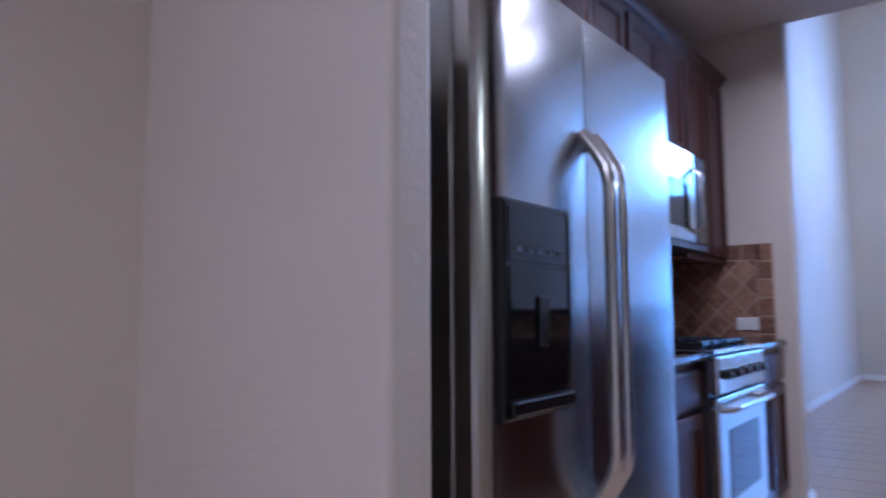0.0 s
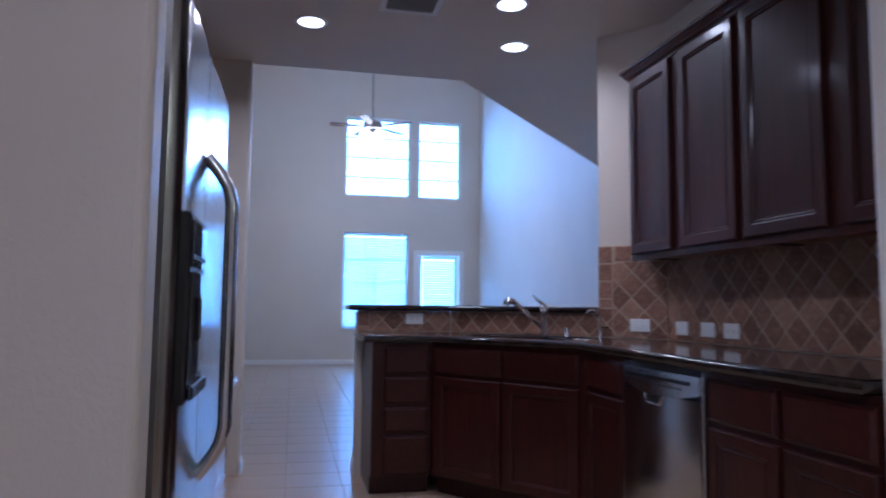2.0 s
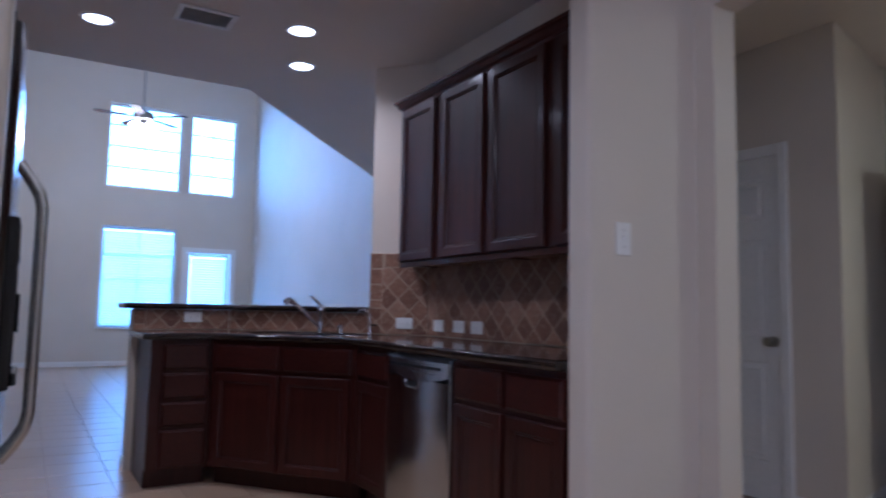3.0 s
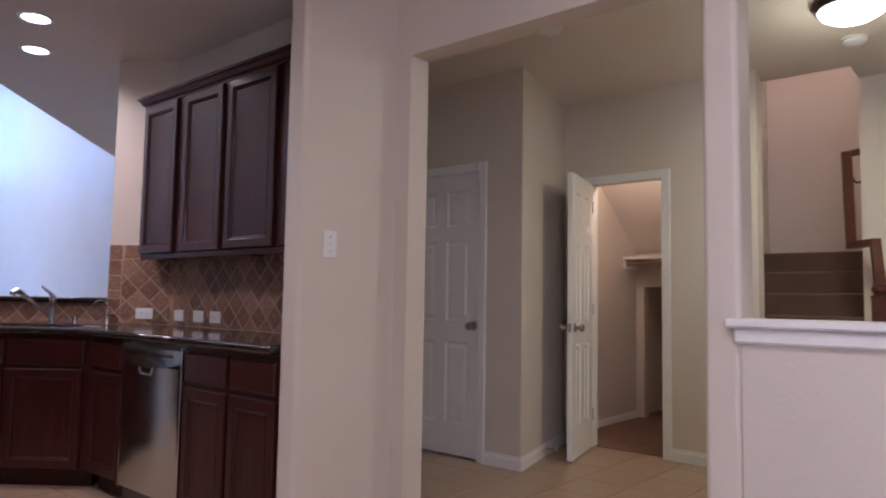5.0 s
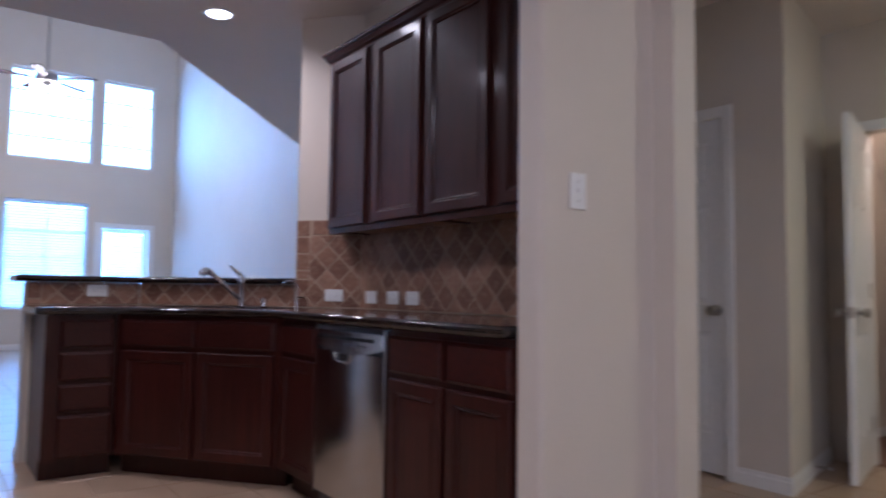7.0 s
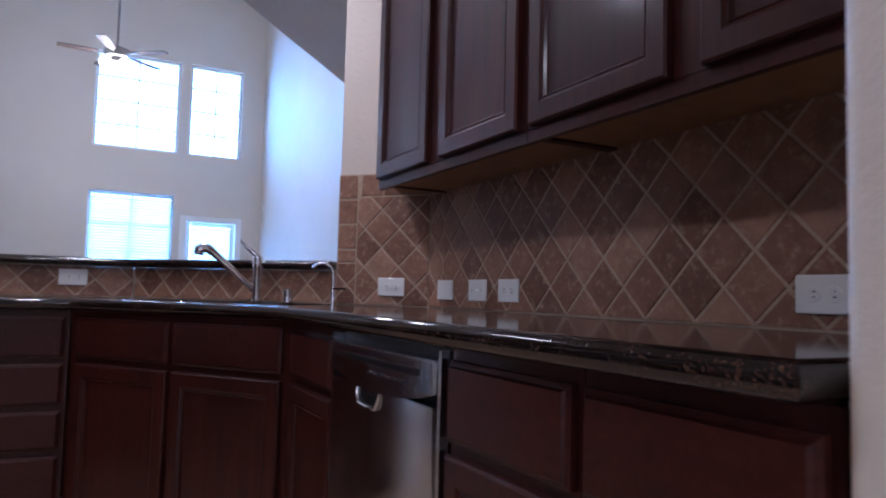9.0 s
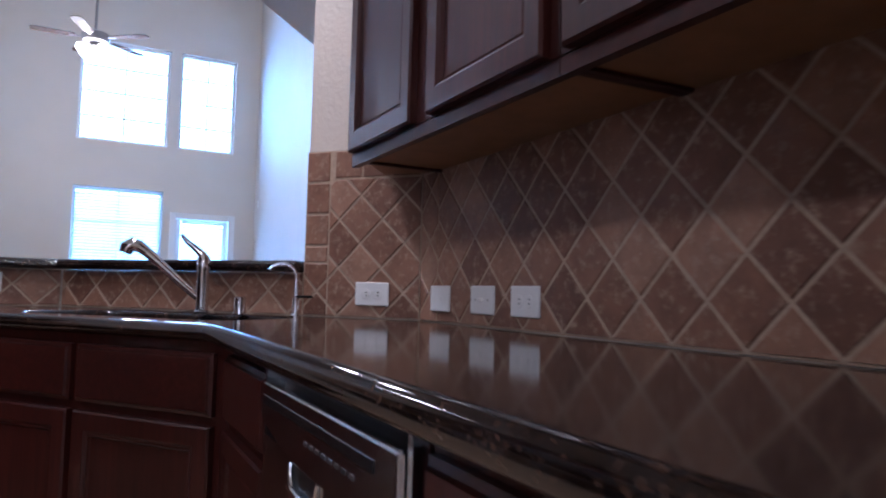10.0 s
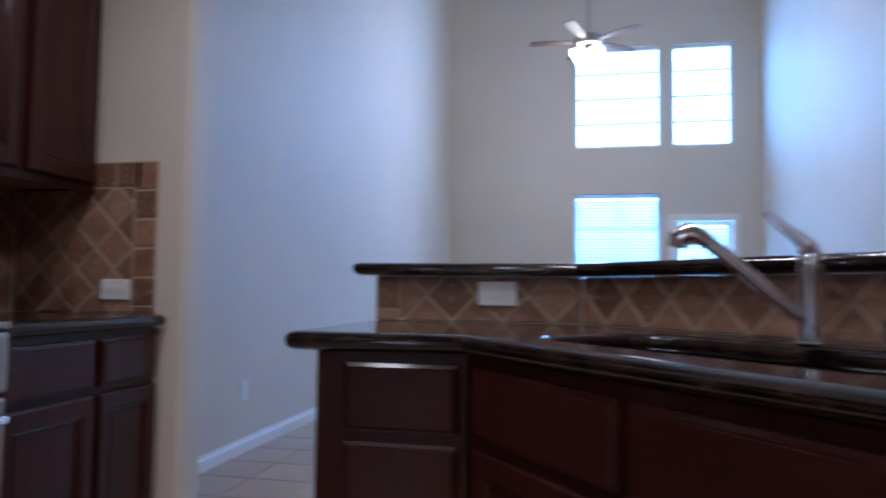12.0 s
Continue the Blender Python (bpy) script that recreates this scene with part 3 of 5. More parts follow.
soap = thing("soap_dispenser", Matrix.Translation((1.408, 3.195, 0.914)), "short chrome air gap cap beside the tap", "tap")
part("cap", lathe(bmesh.new(), [(0.020, 0), (0.020, 0.05), (0.017, 0.056), (0.010, 0.058)]), M_CHROME, soap, smooth=True)
part("flange", lathe(bmesh.new(), [(0.024, 0), (0.024, 0.004)]), M_CHROME, soap)
fw = thing("filter_tap", Matrix.Translation((1.535, 3.02, 0.914)), "slim chrome filtered-water tap with hooked spout", "tap")
part("base", lathe(bmesh.new(), [(0.016, 0), (0.016, 0.006), (0.011, 0.010), (0.011, 0.05), (0.008, 0.058)]), M_CHROME, fw, smooth=True)
part("spout", tube(bmesh.new(), [(0, 0, 0.05), (0, 0, 0.118)] + [(-0.04 + 0.04 * math.cos(a), 0.012 - 0.012 * math.cos(a), 0.118 + 0.04 * math.sin(a)) for a in np.linspace(0, 2.6, 9)], 0.0055, 10), M_CHROME, fw, smooth=True)
part("lever", boxed((-0.004, 0.05, -0.006, 0.006, 0.058, 0.066), bevel=0.002), M_BLACK, fw, "black lever")

# ---- dishwasher ----
DW0, DW1 = 1.598, 2.209
dw = thing("dishwasher", turned(1.266, DW1, 0, -90), "stainless dishwasher with pocket handle under the worktop", "dishwasher")
w = DW1 - DW0
part("tub", boxed((0.004, w - 0.004, 0.03, 0.53, 0.02, 0.862)), M_DKSTEEL, dw)
bm = boxed((0.008, w - 0.008, -0.006, 0.034, 0.115, 0.753))
bmesh.ops.bevel(bm, geom=[e for e in bm.edges if abs(e.verts[0].co.z - e.verts[1].co.z) > 0.5 and e.verts[0].co.y < 0], offset=0.018, segments=5, affect="EDGES", profile=0.5)
part("door", bm, M_STEEL, dw, smooth=True)


def upright_plate(poly, y0, y1):
    """A plate cut to an outline in x and z, from y0 to y1."""
    bm = bmesh.new()
    prism(bm, poly, y0, y1)
    for v in bm.verts:
        v.co = (v.co.x, v.co.z, v.co.y)
    bmesh.ops.recalc_face_normals(bm, faces=bm.faces)
    return bm


sag = [(0.016 + (w - 0.032) * (1 - i / 16), 0.778 - 0.034 * (1 - (1 - i / 8) ** 2)) for i in range(17)]
bm = upright_plate([(0.016, 0.842), (w - 0.016, 0.842)] + sag, -0.012, 0.03)
bmesh.ops.bevel(bm, geom=[e for e in bm.edges if e.calc_face_angle(0) > 1.0], offset=0.004, segments=2, affect="EDGES")
panel = part("control_panel", bm, M_STEEL, dw)
part("vent_slot", boxed((0.04, w - 0.075, -0.0135, -0.011, 0.806, 0.820)), M_BLACK, panel, "dark slot across the panel")
part("frame_trim", boxed((0.002, 0.013, -0.002, 0.03, 0.10, 0.86)), M_STEELH, dw)
part("frame_trim", boxed((w - 0.013, w - 0.002, -0.002, 0.03, 0.10, 0.86)), M_STEELH, dw)
pc = w * 0.44
pocket = [(pc + 0.062, 0.742), (pc - 0.062, 0.742), (pc - 0.060, 0.728), (pc - 0.048, 0.713), (pc + 0.048, 0.713), (pc + 0.060, 0.728)]
part("pocket_handle", upright_plate(pocket, -0.0065, -0.002), M_BLACK, dw, "dark recessed handle pocket")
lip = [(pc - 0.066, -0.008, 0.744), (pc - 0.063, -0.009, 0.727), (pc - 0.050, -0.010, 0.710), (pc, -0.011, 0.708), (pc + 0.050, -0.010, 0.710), (pc + 0.063, -0.009, 0.727), (pc + 0.066, -0.008, 0.744)]
part("handle_lip", tube(bmesh.new(), lip, 0.0042, 8), M_STEELH, dw, smooth=True)
part("kick_plate", boxed((0.01, w - 0.01, 0.06, 0.08, 0.005, 0.11)), M_BLACK, dw)
part("badge", boxed((0.10, 0.14, -0.0055, -0.003, 0.20, 0.214)), M_DKSTEEL, dw)
for i in range(8):
    part("button", boxed((w * 0.46 + i * 0.026, w * 0.46 + i * 0.026 + 0.016, -0.0135, -0.011, 0.785, 0.790)), M_DKSTEEL, panel)

# ---- fridge ----
FX = -0.393
FY0, FY1 = 0.94, 1.985
fridge = thing("refrigerator", turned(FX, FY0, 0, 90), "stainless side-by-side refrigerator with water dispenser", "refrigerator")
w, seam, FH = FY1 - FY0, 0.44, 1.772
part("cabinet", boxed((0.006, w - 0.006, 0.075, 0.66, 0.02, FH - 0.02), bevel=0.006), M_SIDE, fridge, "dark grey sides")


def fridge_door(x0, x1):
    bm = bmesh.new()
    prof = []
    for u in (0, 0.012, 0.025, 0.04, 0.06, 0.08, 0.1, 0.2, 0.35, 0.5, 0.65, 0.8, 0.9, 0.92, 0.94, 0.96, 0.975, 0.988, 1):
        prof.append((x0 + (x1 - x0) * u, 0.002 - 0.005 * (1 - (2 * u - 1) ** 2)))
    poly = [(x0 + 0.0, 0.068), *[(x, y) for x, y in prof], (x1, 0.068)]
    prism(bm, poly, 0.06, FH)
    outer = x0 if x0 < 0.1 else x1
    bmesh.ops.bevel(bm, geom=[e for e in bm.edges if e.calc_face_angle(0) > 1.0], offset=0.006, segments=2, affect="EDGES")
    for v in bm.verts:
        u = abs(v.co.x - outer)
        if u < 0.05 and v.co.y < 0.03:
            v.co.y += 0.030 * (1 - u / 0.05) ** 2
    return part("door", bm, M_FRIDGE, fridge, smooth=True)


dl, dr = fridge_door(0.004, seam - 0.003), fridge_door(seam + 0.003, w - 0.004)
part("grille", boxed((0.01, w - 0.01, 0.03, 0.07, 0.0, 0.055)), M_BLACK, fridge)
part("hinge_cover", boxed((0.0, 0.06, 0.02, 0.12, FH, FH + 0.02), bevel=0.005), M_BLACK, fridge)
part("hinge_cover", boxed((w - 0.06, w, 0.02, 0.12, FH, FH + 0.02), bevel=0.005), M_BLACK, fridge)
for x, dd in ((seam - 0.03, dl), (seam + 0.03, dr)):
    z0, z1 = 0.63, 1.485
    pts = []
    for i in range(21):
        u = i / 20
        s = min(1.0, math.sin(math.pi * min(u, 1 - u) / 0.30) if min(u, 1 - u) < 0.15 else 1.0)
        pts.append((x, -0.004 - 0.066 * s, z0 + (z1 - z0) * u))
    part("handle", tube(bmesh.new(), pts, 0.0165, 14), M_STEELH, dd, "curved satin steel bar handle", True)
disp = part("dispenser", boxed((0.036, 0.312, -0.020, 0.01, 0.864, 1.288), bevel=0.008, seg=2), M_BLACK, fridge, "black ice and water dispenser")
part("recess", boxed((0.054, 0.294, -0.0225, -0.019, 0.92, 1.155)), M_BLKGLASS, disp)
part("control_screen", boxed((0.054, 0.294, -0.0225, -0.019, 1.167, 1.27)), M_BLKGLASS, disp)
for i in range(5):
    part("button", boxed((0.075 + i * 0.043, 0.10 + i * 0.043, -0.024, -0.022, 1.185, 1.195)), M_DKSTEEL, disp)
part("drip_tray", boxed((0.05, 0.298, -0.034, -0.019, 0.874, 0.905), bevel=0.006, seg=2), M_BLACK, disp)
part("paddle", boxed((0.155, 0.195, -0.03, -0.022, 1.0, 1.10), bevel=0.003), M_BLACK, disp)

# ---- range run ----
XLW, XLF = -1.15, -0.555
RY0, RY1 = 2.66, 3.40
base_unit(turned(XLF, 2.0, 0, 90), RY0 - 2.006, 0.58, "dark cherry base cabinet between refrigerator and range", fr(RY0 - 2.006))
base_unit(turned(XLF, RY1 + 0.006, 0, 90), 0.38, 0.58, "dark cherry base cabinet beside the range", fr(0.38))
base_unit(turned(XLF, RY1 + 0.388, 0, 90), YEND - RY1 - 0.392, 0.58, "dark cherry base cabinet at the end of the range run", fr(YEND - RY1 - 0.392))
for a, b in ((2.0, RY0 - 0.004), (RY1 + 0.004, YEND - 0.003)):
    worktop("worktop", [(XLW + 0.012, a), (XLF + 0.04, a), (XLF + 0.04, b), (XLW + 0.012, b)], 0.872, 0.914, "dark polished granite worktop beside the range")
rg = thing("range", turned(-0.495, RY0, 0, 90), "stainless freestanding gas range with oven door", "range")
w = RY1 - RY0
part("body", boxed((0.003, w - 0.003, 0.03, 0.60, 0.03, 0.90)), M_DKSTEEL, rg)
od = part("oven_door", boxed((0.01, w - 0.01, -0.012, 0.03, 0.22, 0.735), bevel=0.008, seg=2), M_STEEL, rg)
part("window", boxed((0.14, w - 0.14, -0.0145, -0.011, 0.33, 0.60)), M_BLKGLASS, od, "dark oven window")
part("handle", tube(bmesh.new(), [(0.06, -0.01, 0.685), (0.065, -0.055, 0.69), (0.12, -0.062, 0.69), (w - 0.12, -0.062, 0.69), (w - 0.065, -0.055, 0.69), (w - 0.06, -0.01, 0.685)], 0.013), M_STEELH, od, "steel bar handle", True)
part("drawer", boxed((0.01, w - 0.01, -0.010, 0.03, 0.06, 0.21), bevel=0.008, seg=2), M_STEEL, rg)
cp = part("control_panel", boxed((0.01, w - 0.01, -0.016, 0.03, 0.745, 0.895), bevel=0.01, seg=2), M_STEEL, rg)
for i in range(5):
    m = Matrix.Translation((0.1 + i * (w - 0.2) / 4, -0.016, 0.82)) @ pose(0, 0, 0, 90)
    bm = lathe(bmesh.new(), [(0.022, 0), (0.022, 0.008), (0.017, 0.012), (0.016, 0.03)], m=m)
    part("knob", bm, M_BLACK, cp, smooth=True)
part("cooktop", boxed((0.0, w, -0.01, 0.61, 0.9005, 0.918), bevel=0.005), M_STEEL, rg)
for cx in (w * 0.27, w * 0.73):
    bm = bmesh.new()
    for k in range(4):
        box(bm, cx - 0.14, cx + 0.14, 0.06 + k * 0.155, 0.075 + k * 0.155, 0.932, 0.948)
    for k in (-0.14, 0, 0.13):
        box(bm, cx + k, cx + k + 0.012, 0.05, 0.55, 0.9185, 0.944)
    part("grate", bm, M_BLACK, rg, "black cast-iron grate")
    for yy in (0.16, 0.44):
        part("burner", lathe(bmesh.new(), [(0.045, 0.918), (0.045, 0.928), (0.03, 0.931)], (cx, yy, 0)), M_BLACK, rg)

ULX, UZL, UHL = -0.82, 1.35, 1.03
for a, b, z, h, lab in ((0.90, 1.998, 1.86, UZL + UHL - 1.86, "dark cherry cabinet above the refrigerator"), (2.0, RY0, UZL, UHL, "dark cherry upper cabinet between refrigerator and range"),
                        (RY0 + 0.002, RY1, 1.83, UHL + UZL - 1.83, "short dark cherry cabinet above the microwave"), (RY1 + 0.002, 3.75, UZL, UHL, "dark cherry upper cabinet on the range wall"),
                        (3.752, YEND - 0.002, UZL, UHL, "dark cherry upper cabinet at the end of the range wall")):
    wall_unit(turned(ULX, a, z, 90), b - a, h, 0.32, lab, ((0.02, (b - a) / 2), ((b - a) / 2 + 0.004, b - a - 0.02)) if b - a > 0.6 else ((0.02, b - a - 0.02),), "upper cabinets on the range wall")
crown("trim_crown_left", [(ULX, 0.90), (ULX, YEND - 0.002)][::-1], Matrix.Translation((0, 0, UZL + UHL)))
mw = thing("microwave", turned(-0.725, RY0 + 0.003, 1.36, 90), "stainless over-range microwave under a short cabinet", "microwave")
w = RY1 - RY0 - 0.006
part("body", boxed((0, w, 0.02, 0.42, 0, 0.464)), M_DKSTEEL, mw)
md = part("door", boxed((0.0, w * 0.76, -0.012, 0.02, 0.03, 0.46), bevel=0.008, seg=2), M_STEEL, mw)
part("window", boxed((0.05, w * 0.66, -0.0145, -0.011, 0.09, 0.30)), M_BLKGLASS, md)
part("handle", tube(bmesh.new(), [(w * 0.715, -0.01, 0.08), (w * 0.715, -0.05, 0.11), (w * 0.715, -0.05, 0.35), (w * 0.715, -0.01, 0.38)], 0.011), M_STEELH, md, "", True)
part("control_panel", boxed((w * 0.77, w, -0.012, 0.02, 0.03, 0.46), bevel=0.006), M_BLKGLASS, mw)
part("vent_strip", boxed((0, w, -0.006, 0.02, 0.0, 0.027)), M_DKSTEEL, mw)

# ---- lamps ----


def can_light(x, y, z=ZC, watts=9.0):
    c = thing("recessed_light", Matrix.Translation((x, y, z)), "lit white recessed can light in the kitchen ceiling", "ceiling light", "recessed kitchen lights")
    part("trim_ring", lathe(bmesh.new(), [(0.098, 0.0), (0.096, -0.006), (0.076, -0.008), (0.074, -0.001)], seg=32), M_TRIM, c, smooth=True)
    part("lens", lathe(bmesh.new(), [(0.073, -0.001), (0.060, -0.010), (0.03, -0.014)], seg=32), M_CANGLOW, c, "glowing white lens", True)
    area_lamp("can_bulb", pose(x, y, z - 0.02), 0.14, 0.14, watts, WARM, "DISK", 150)


for x, y in ((-0.09, 3.345), (1.165, 3.435), (0.96, 2.855)):
    can_light(x, y, watts=7.0)
can_light(-0.25, 1.60, watts=13.0)

dome = thing("dome_light", Matrix.Translation((3.56, -0.865, ZC)), "lit frosted dome light with dark bronze rim on the hall ceiling", "ceiling light")
part("rim", lathe(bmesh.new(), [(0.19, 0), (0.195, -0.02), (0.175, -0.05), (0.165, -0.05)], seg=32), M_BRONZE, dome, smooth=True)
part("glass_bowl", lathe(bmesh.new(), [(0.166, -0.045), (0.15, -0.075), (0.11, -0.10), (0.05, -0.115), (0.01, -0.118)], seg=32), M_DOMEGLOW, dome, "glowing frosted glass", True)
area_lamp("dome_bulb", pose(3.56, -0.865, ZC - 0.13), 0.3, 0.3, 13, (1.0, 0.92, 0.52), "DISK")
bulb("dome_glow", (3.56, -0.865, ZC - 0.34), 5.5, (1.0, 0.92, 0.52), 0.12)
# unseen lamp added high in the stairwell to brighten the back wall
area_lamp("stairwell_fill_lamp", pose(5.6, -0.25, 4.55), 0.3, 0.3, 12, (1.0, 0.74, 0.54), "DISK")
bulb("closet_bulb", (4.72, 0.80, 2.25), 8.5, (1.0, 0.74, 0.46), 0.06)
# unseen fill lamp added over the entry to brighten its walls, no fixture known
area_lamp("entry_fill_lamp", pose(0.2, -1.5, ZC - 0.02), 0.3, 0.3, 19, WARM, "DISK")

# ---- windows and patio door ----


def window(name, x0, x1, z0, z1, muntins, label):
    w = tagged(thing(name, Matrix.Translation((0, YFAR + 0.06, 0)), label, "window"), kind="structure")
    f = 0.045
    for n, b in (("frame_bottom", (x0, x1, 0, 0.05, z0, z0 + f)), ("frame_top", (x0, x1, 0, 0.05, z1 - f, z1)), ("frame_side", (x0, x0 + f, 0, 0.05, z0 + f, z1 - f)), ("frame_side", (x1 - f, x1, 0, 0.05, z0 + f, z1 - f))):
        part(n, boxed(b, bevel=0.004), M_TRIM, w)
    for zz in muntins:
        part("muntin", boxed((x0 + f, x1 - f, 0.012, 0.036, zz - 0.013, zz + 0.013)), M_TRIM, w)
    xm = (x0 + x1) / 2
    part("muntin", boxed((xm - 0.012, xm + 0.012, 0.014, 0.034, z0 + f, z1 - f)), M_TRIM, w)
    g = part("pane", boxed((x0 + f, x1 - f, 0.022, 0.026, z0 + f, z1 - f)), M_GLASS, w)
    g.visible_shadow = False
    return w


def sill(name, x0, x1, z):
    setting(name, boxed((x0 - 0.03, x1 + 0.03, YFAR - 0.035, YFAR + 0.06, z - 0.022, z), bevel=0.004), M_TRIM, "white painted window sill", "sill")


for i, (a, b) in enumerate(WX):
    window("window_%d" % (i + 1), a + 0.002, b - 0.002, WZ[0] + 0.002, WZ[1] - 0.002, [WZ[0] + (WZ[1] - WZ[0]) * k / 4 for k in (1, 2, 3)], "white framed upper window with muntins and bright sky behind")
window("window_3", LX[0] + 0.002, LX[1] - 0.002, LZ[0] + 0.002, LZ[1] - 0.002, [LZ[0] + 0.86, LZ[0] + 1.28], "white framed lower window behind a lowered blind")
sill("trim_sill", LX[0], LX[1], LZ[0])


def blind(x0, x1, z0, z1, y, label, tilt=24, pitch=0.046):
    b = thing("window_blind", Matrix.Translation((0, y, 0)), label, "blind")
    part("headrail", boxed((x0, x1, -0.03, 0.03, z1 - 0.055, z1), bevel=0.004), M_BLIND, b)
    part("bottom_rail", boxed((x0, x1, -0.022, 0.022, z0, z0 + 0.018), bevel=0.003), M_BLIND, b)
    me, z = None, z0 + 0.05
    while z < z1 - 0.07:
        if me is None:
            bm = bmesh.new()
            prism(bm, [(x0 + 0.004, -0.024), (x1 - 0.004, -0.024), (x1 - 0.004, 0.024), (x0 + 0.004, 0.024)], -0.0015, 0.0015)
            me = mesh_of("slat", bm, M_BLIND)
        s = new("slat", me)
        s.parent = b
        s.matrix_local = pose(0, 0, z, tilt)
        z += pitch
    for k in (0.15, 0.85):
        xx = x0 + (x1 - x0) * k
        part("cord", rod(bmesh.new(), (xx, -0.026, z0 + 0.01), (xx, -0.026, z1 - 0.05), 0.0015, seg=6), M_BLIND, b)
    return b


blind(LX[0] + 0.012, LX[1] - 0.012, LZ[0] + 0.02, LZ[1] - 0.01, YFAR + 0.028, "white horizontal slat blind lowered over the window", 58)

pd = tagged(thing("door_1", Matrix.Translation((0, YFAR + 0.05, 0)), "white patio door with a large glazed panel and blind", "door"), kind="structure")
x0, x1 = DX[0] + 0.045, DX[1] - 0.045
gx0, gx1, gz0, gz1 = x0 + 0.072, x1 - 0.072, 0.30, 2.04
for n, b in (("stile", (x0, gx0, 0, 0.045, 0.01, DZ - 0.045)), ("stile", (gx1, x1, 0, 0.045, 0.01, DZ - 0.045)), ("top_rail", (gx0, gx1, 0, 0.045, gz1, DZ - 0.045)), ("bottom_rail", (gx0, gx1, 0, 0.045, 0.01, gz0))):
    part(n, boxed(b), M_DOOR, pd)
g = part("pane", boxed((gx0, gx1, 0.02, 0.026, gz0, gz1)), M_GLASS, pd)
g.visible_shadow = False
part("knob", lathe(bmesh.new(), [(0.03, 0), (0.03, 0.006), (0.012, 0.012), (0.012, 0.035), (0.027, 0.045), (0.028, 0.06), (0.015, 0.068)], m=Matrix.Translation((x0 + 0.06, 0, 0.93)) @ pose(0, 0, 0, 90)), M_NICKEL, pd, smooth=True)
for n, b in (("trim_door_left", (DX[0] - 0.055, DX[0] + 0.044, YFAR - 0.016, YFAR - 0.001, 0, DZ + 0.055)), ("trim_door_right", (DX[1] - 0.044, DX[1] + 0.055, YFAR - 0.016, YFAR - 0.001, 0, DZ + 0.055)), ("trim_door_top", (DX[0] + 0.045, DX[1] - 0.045, YFAR - 0.016, YFAR - 0.001, DZ - 0.044, DZ + 0.055))):
    setting(n, boxed(b, bevel=0.004), M_TRIM, "white painted door casing", "casing")
blind(gx0 + 0.005, gx1 - 0.005, gz0 + 0.02, gz1, YFAR + 0.012, "white slat blind on the patio door", 52)

# outdoors
setting("ground", boxed((-60, 60, 13.0, 130, -0.3, -0.15)), M_GRASS, "lawn beyond the patio door", "ground")
bd = setting("backdrop", boxed((-14, 18, 22.0, 22.1, -0.5, 16)), glowing("overcast_sky_glow", (0.34, 0.66, 1.0), 2.0), "bright overcast sky beyond the windows", "sky")


def tree(x, y, h, seed):
    rnd = random.Random(seed)
    t = thing("tree", Matrix.Translation((x, y, -0.15)), "leafy backyard tree seen through the upper window", "tree")
    bm = bmesh.new()
    tube(bm, [(0, 0, 0), (0.05, 0, h * 0.3), (-0.04, 0.03, h * 0.6), (0.02, 0, h * 0.9)], [0.14, 0.11, 0.07, 0.03], 8)
    tips = []
    for k in range(9):
        z = h * (0.35 + 0.06 * k)
        a, ln = rnd.uniform(0, 6.28), rnd.uniform(0.5, 1.1)
        tip = (math.cos(a) * ln, math.sin(a) * ln * 0.5, z + rnd.uniform(0.2, 0.6))
        tube(bm, [(0, 0, z), (tip[0] * 0.5, tip[1] * 0.5, z + 0.2), tip], [0.035, 0.022, 0.01], 6)
        tips.append(Vector(tip))
    part("trunk", bm, M_BARK, t)
    vs, fs = [], []
    for tip in tips:
        for k in range(60):
            c = tip + Vector((rnd.gauss(0, 0.22), rnd.gauss(0, 0.18), rnd.gauss(0, 0.2)))
            a = Vector((rnd.uniform(-1, 1), rnd.uniform(-1, 1), rnd.uniform(-1, 1))).normalized() * 0.085
            b = a.orthogonal().normalized() * 0.045
            n = len(vs)
            vs += [c - a, c + b, c + a, c - b]
            fs.append((n, n + 1, n + 2, n + 3))
    me = bpy.data.meshes.new("crown")
    me.from_pydata(vs, [], fs)
    me.materials.append(M_LEAF)
    cr = new("crown", me)
    cr.parent = t
    return t


tree(1.75, 18.5, 5.6, 3)

# ---- ceiling fan ----
fan = thing("ceiling_fan", Matrix.Translation((0.945, 9.5, 3.735)), "dark-bladed ceiling fan with lit glass shades on a long rod", "ceiling fan")
part("downrod", rod(bmesh.new(), (0, 0, 0.08), (0, 0, ZL - 3.745), 0.014), M_NICKEL, fan)
part("canopy", lathe(bmesh.new(), [(0.03, ZL - 3.86), (0.07, ZL - 3.82), (0.075, ZL - 3.736)]), M_NICKEL, fan, smooth=True)
part("motor", lathe(bmesh.new(), [(0.05, -0.06), (0.13, -0.04), (0.15, 0.0), (0.14, 0.05), (0.06, 0.085), (0.02, 0.10)]), M_NICKEL, fan, smooth=True)
for k in range(5):
    a = math.radians(36 + 72 * k)
    bm = bmesh.new()
    prism(bm, [(0.20, -0.05), (0.56, -0.062), (0.63, -0.045), (0.63, 0.045), (0.56, 0.062), (0.20, 0.05)], -0.004, 0.004)
    bmesh.ops.transform(bm, matrix=pose(0, 0, 0.0, 0, 0, math.degrees(a)) @ pose(0, 0, 0, 3), verts=bm.verts)
    bl = part("blade", bm, M_DARKBLADE, fan, "dark walnut blade")
    bm = boxed((0.12, 0.26, -0.018, 0.018, -0.012, -0.005))
    bmesh.ops.transform(bm, matrix=pose(0, 0, 0.0, 0, 0, math.degrees(a)) @ pose(0, 0, 0, 3), verts=bm.verts)
    part("bracket", bm, M_NICKEL, bl)
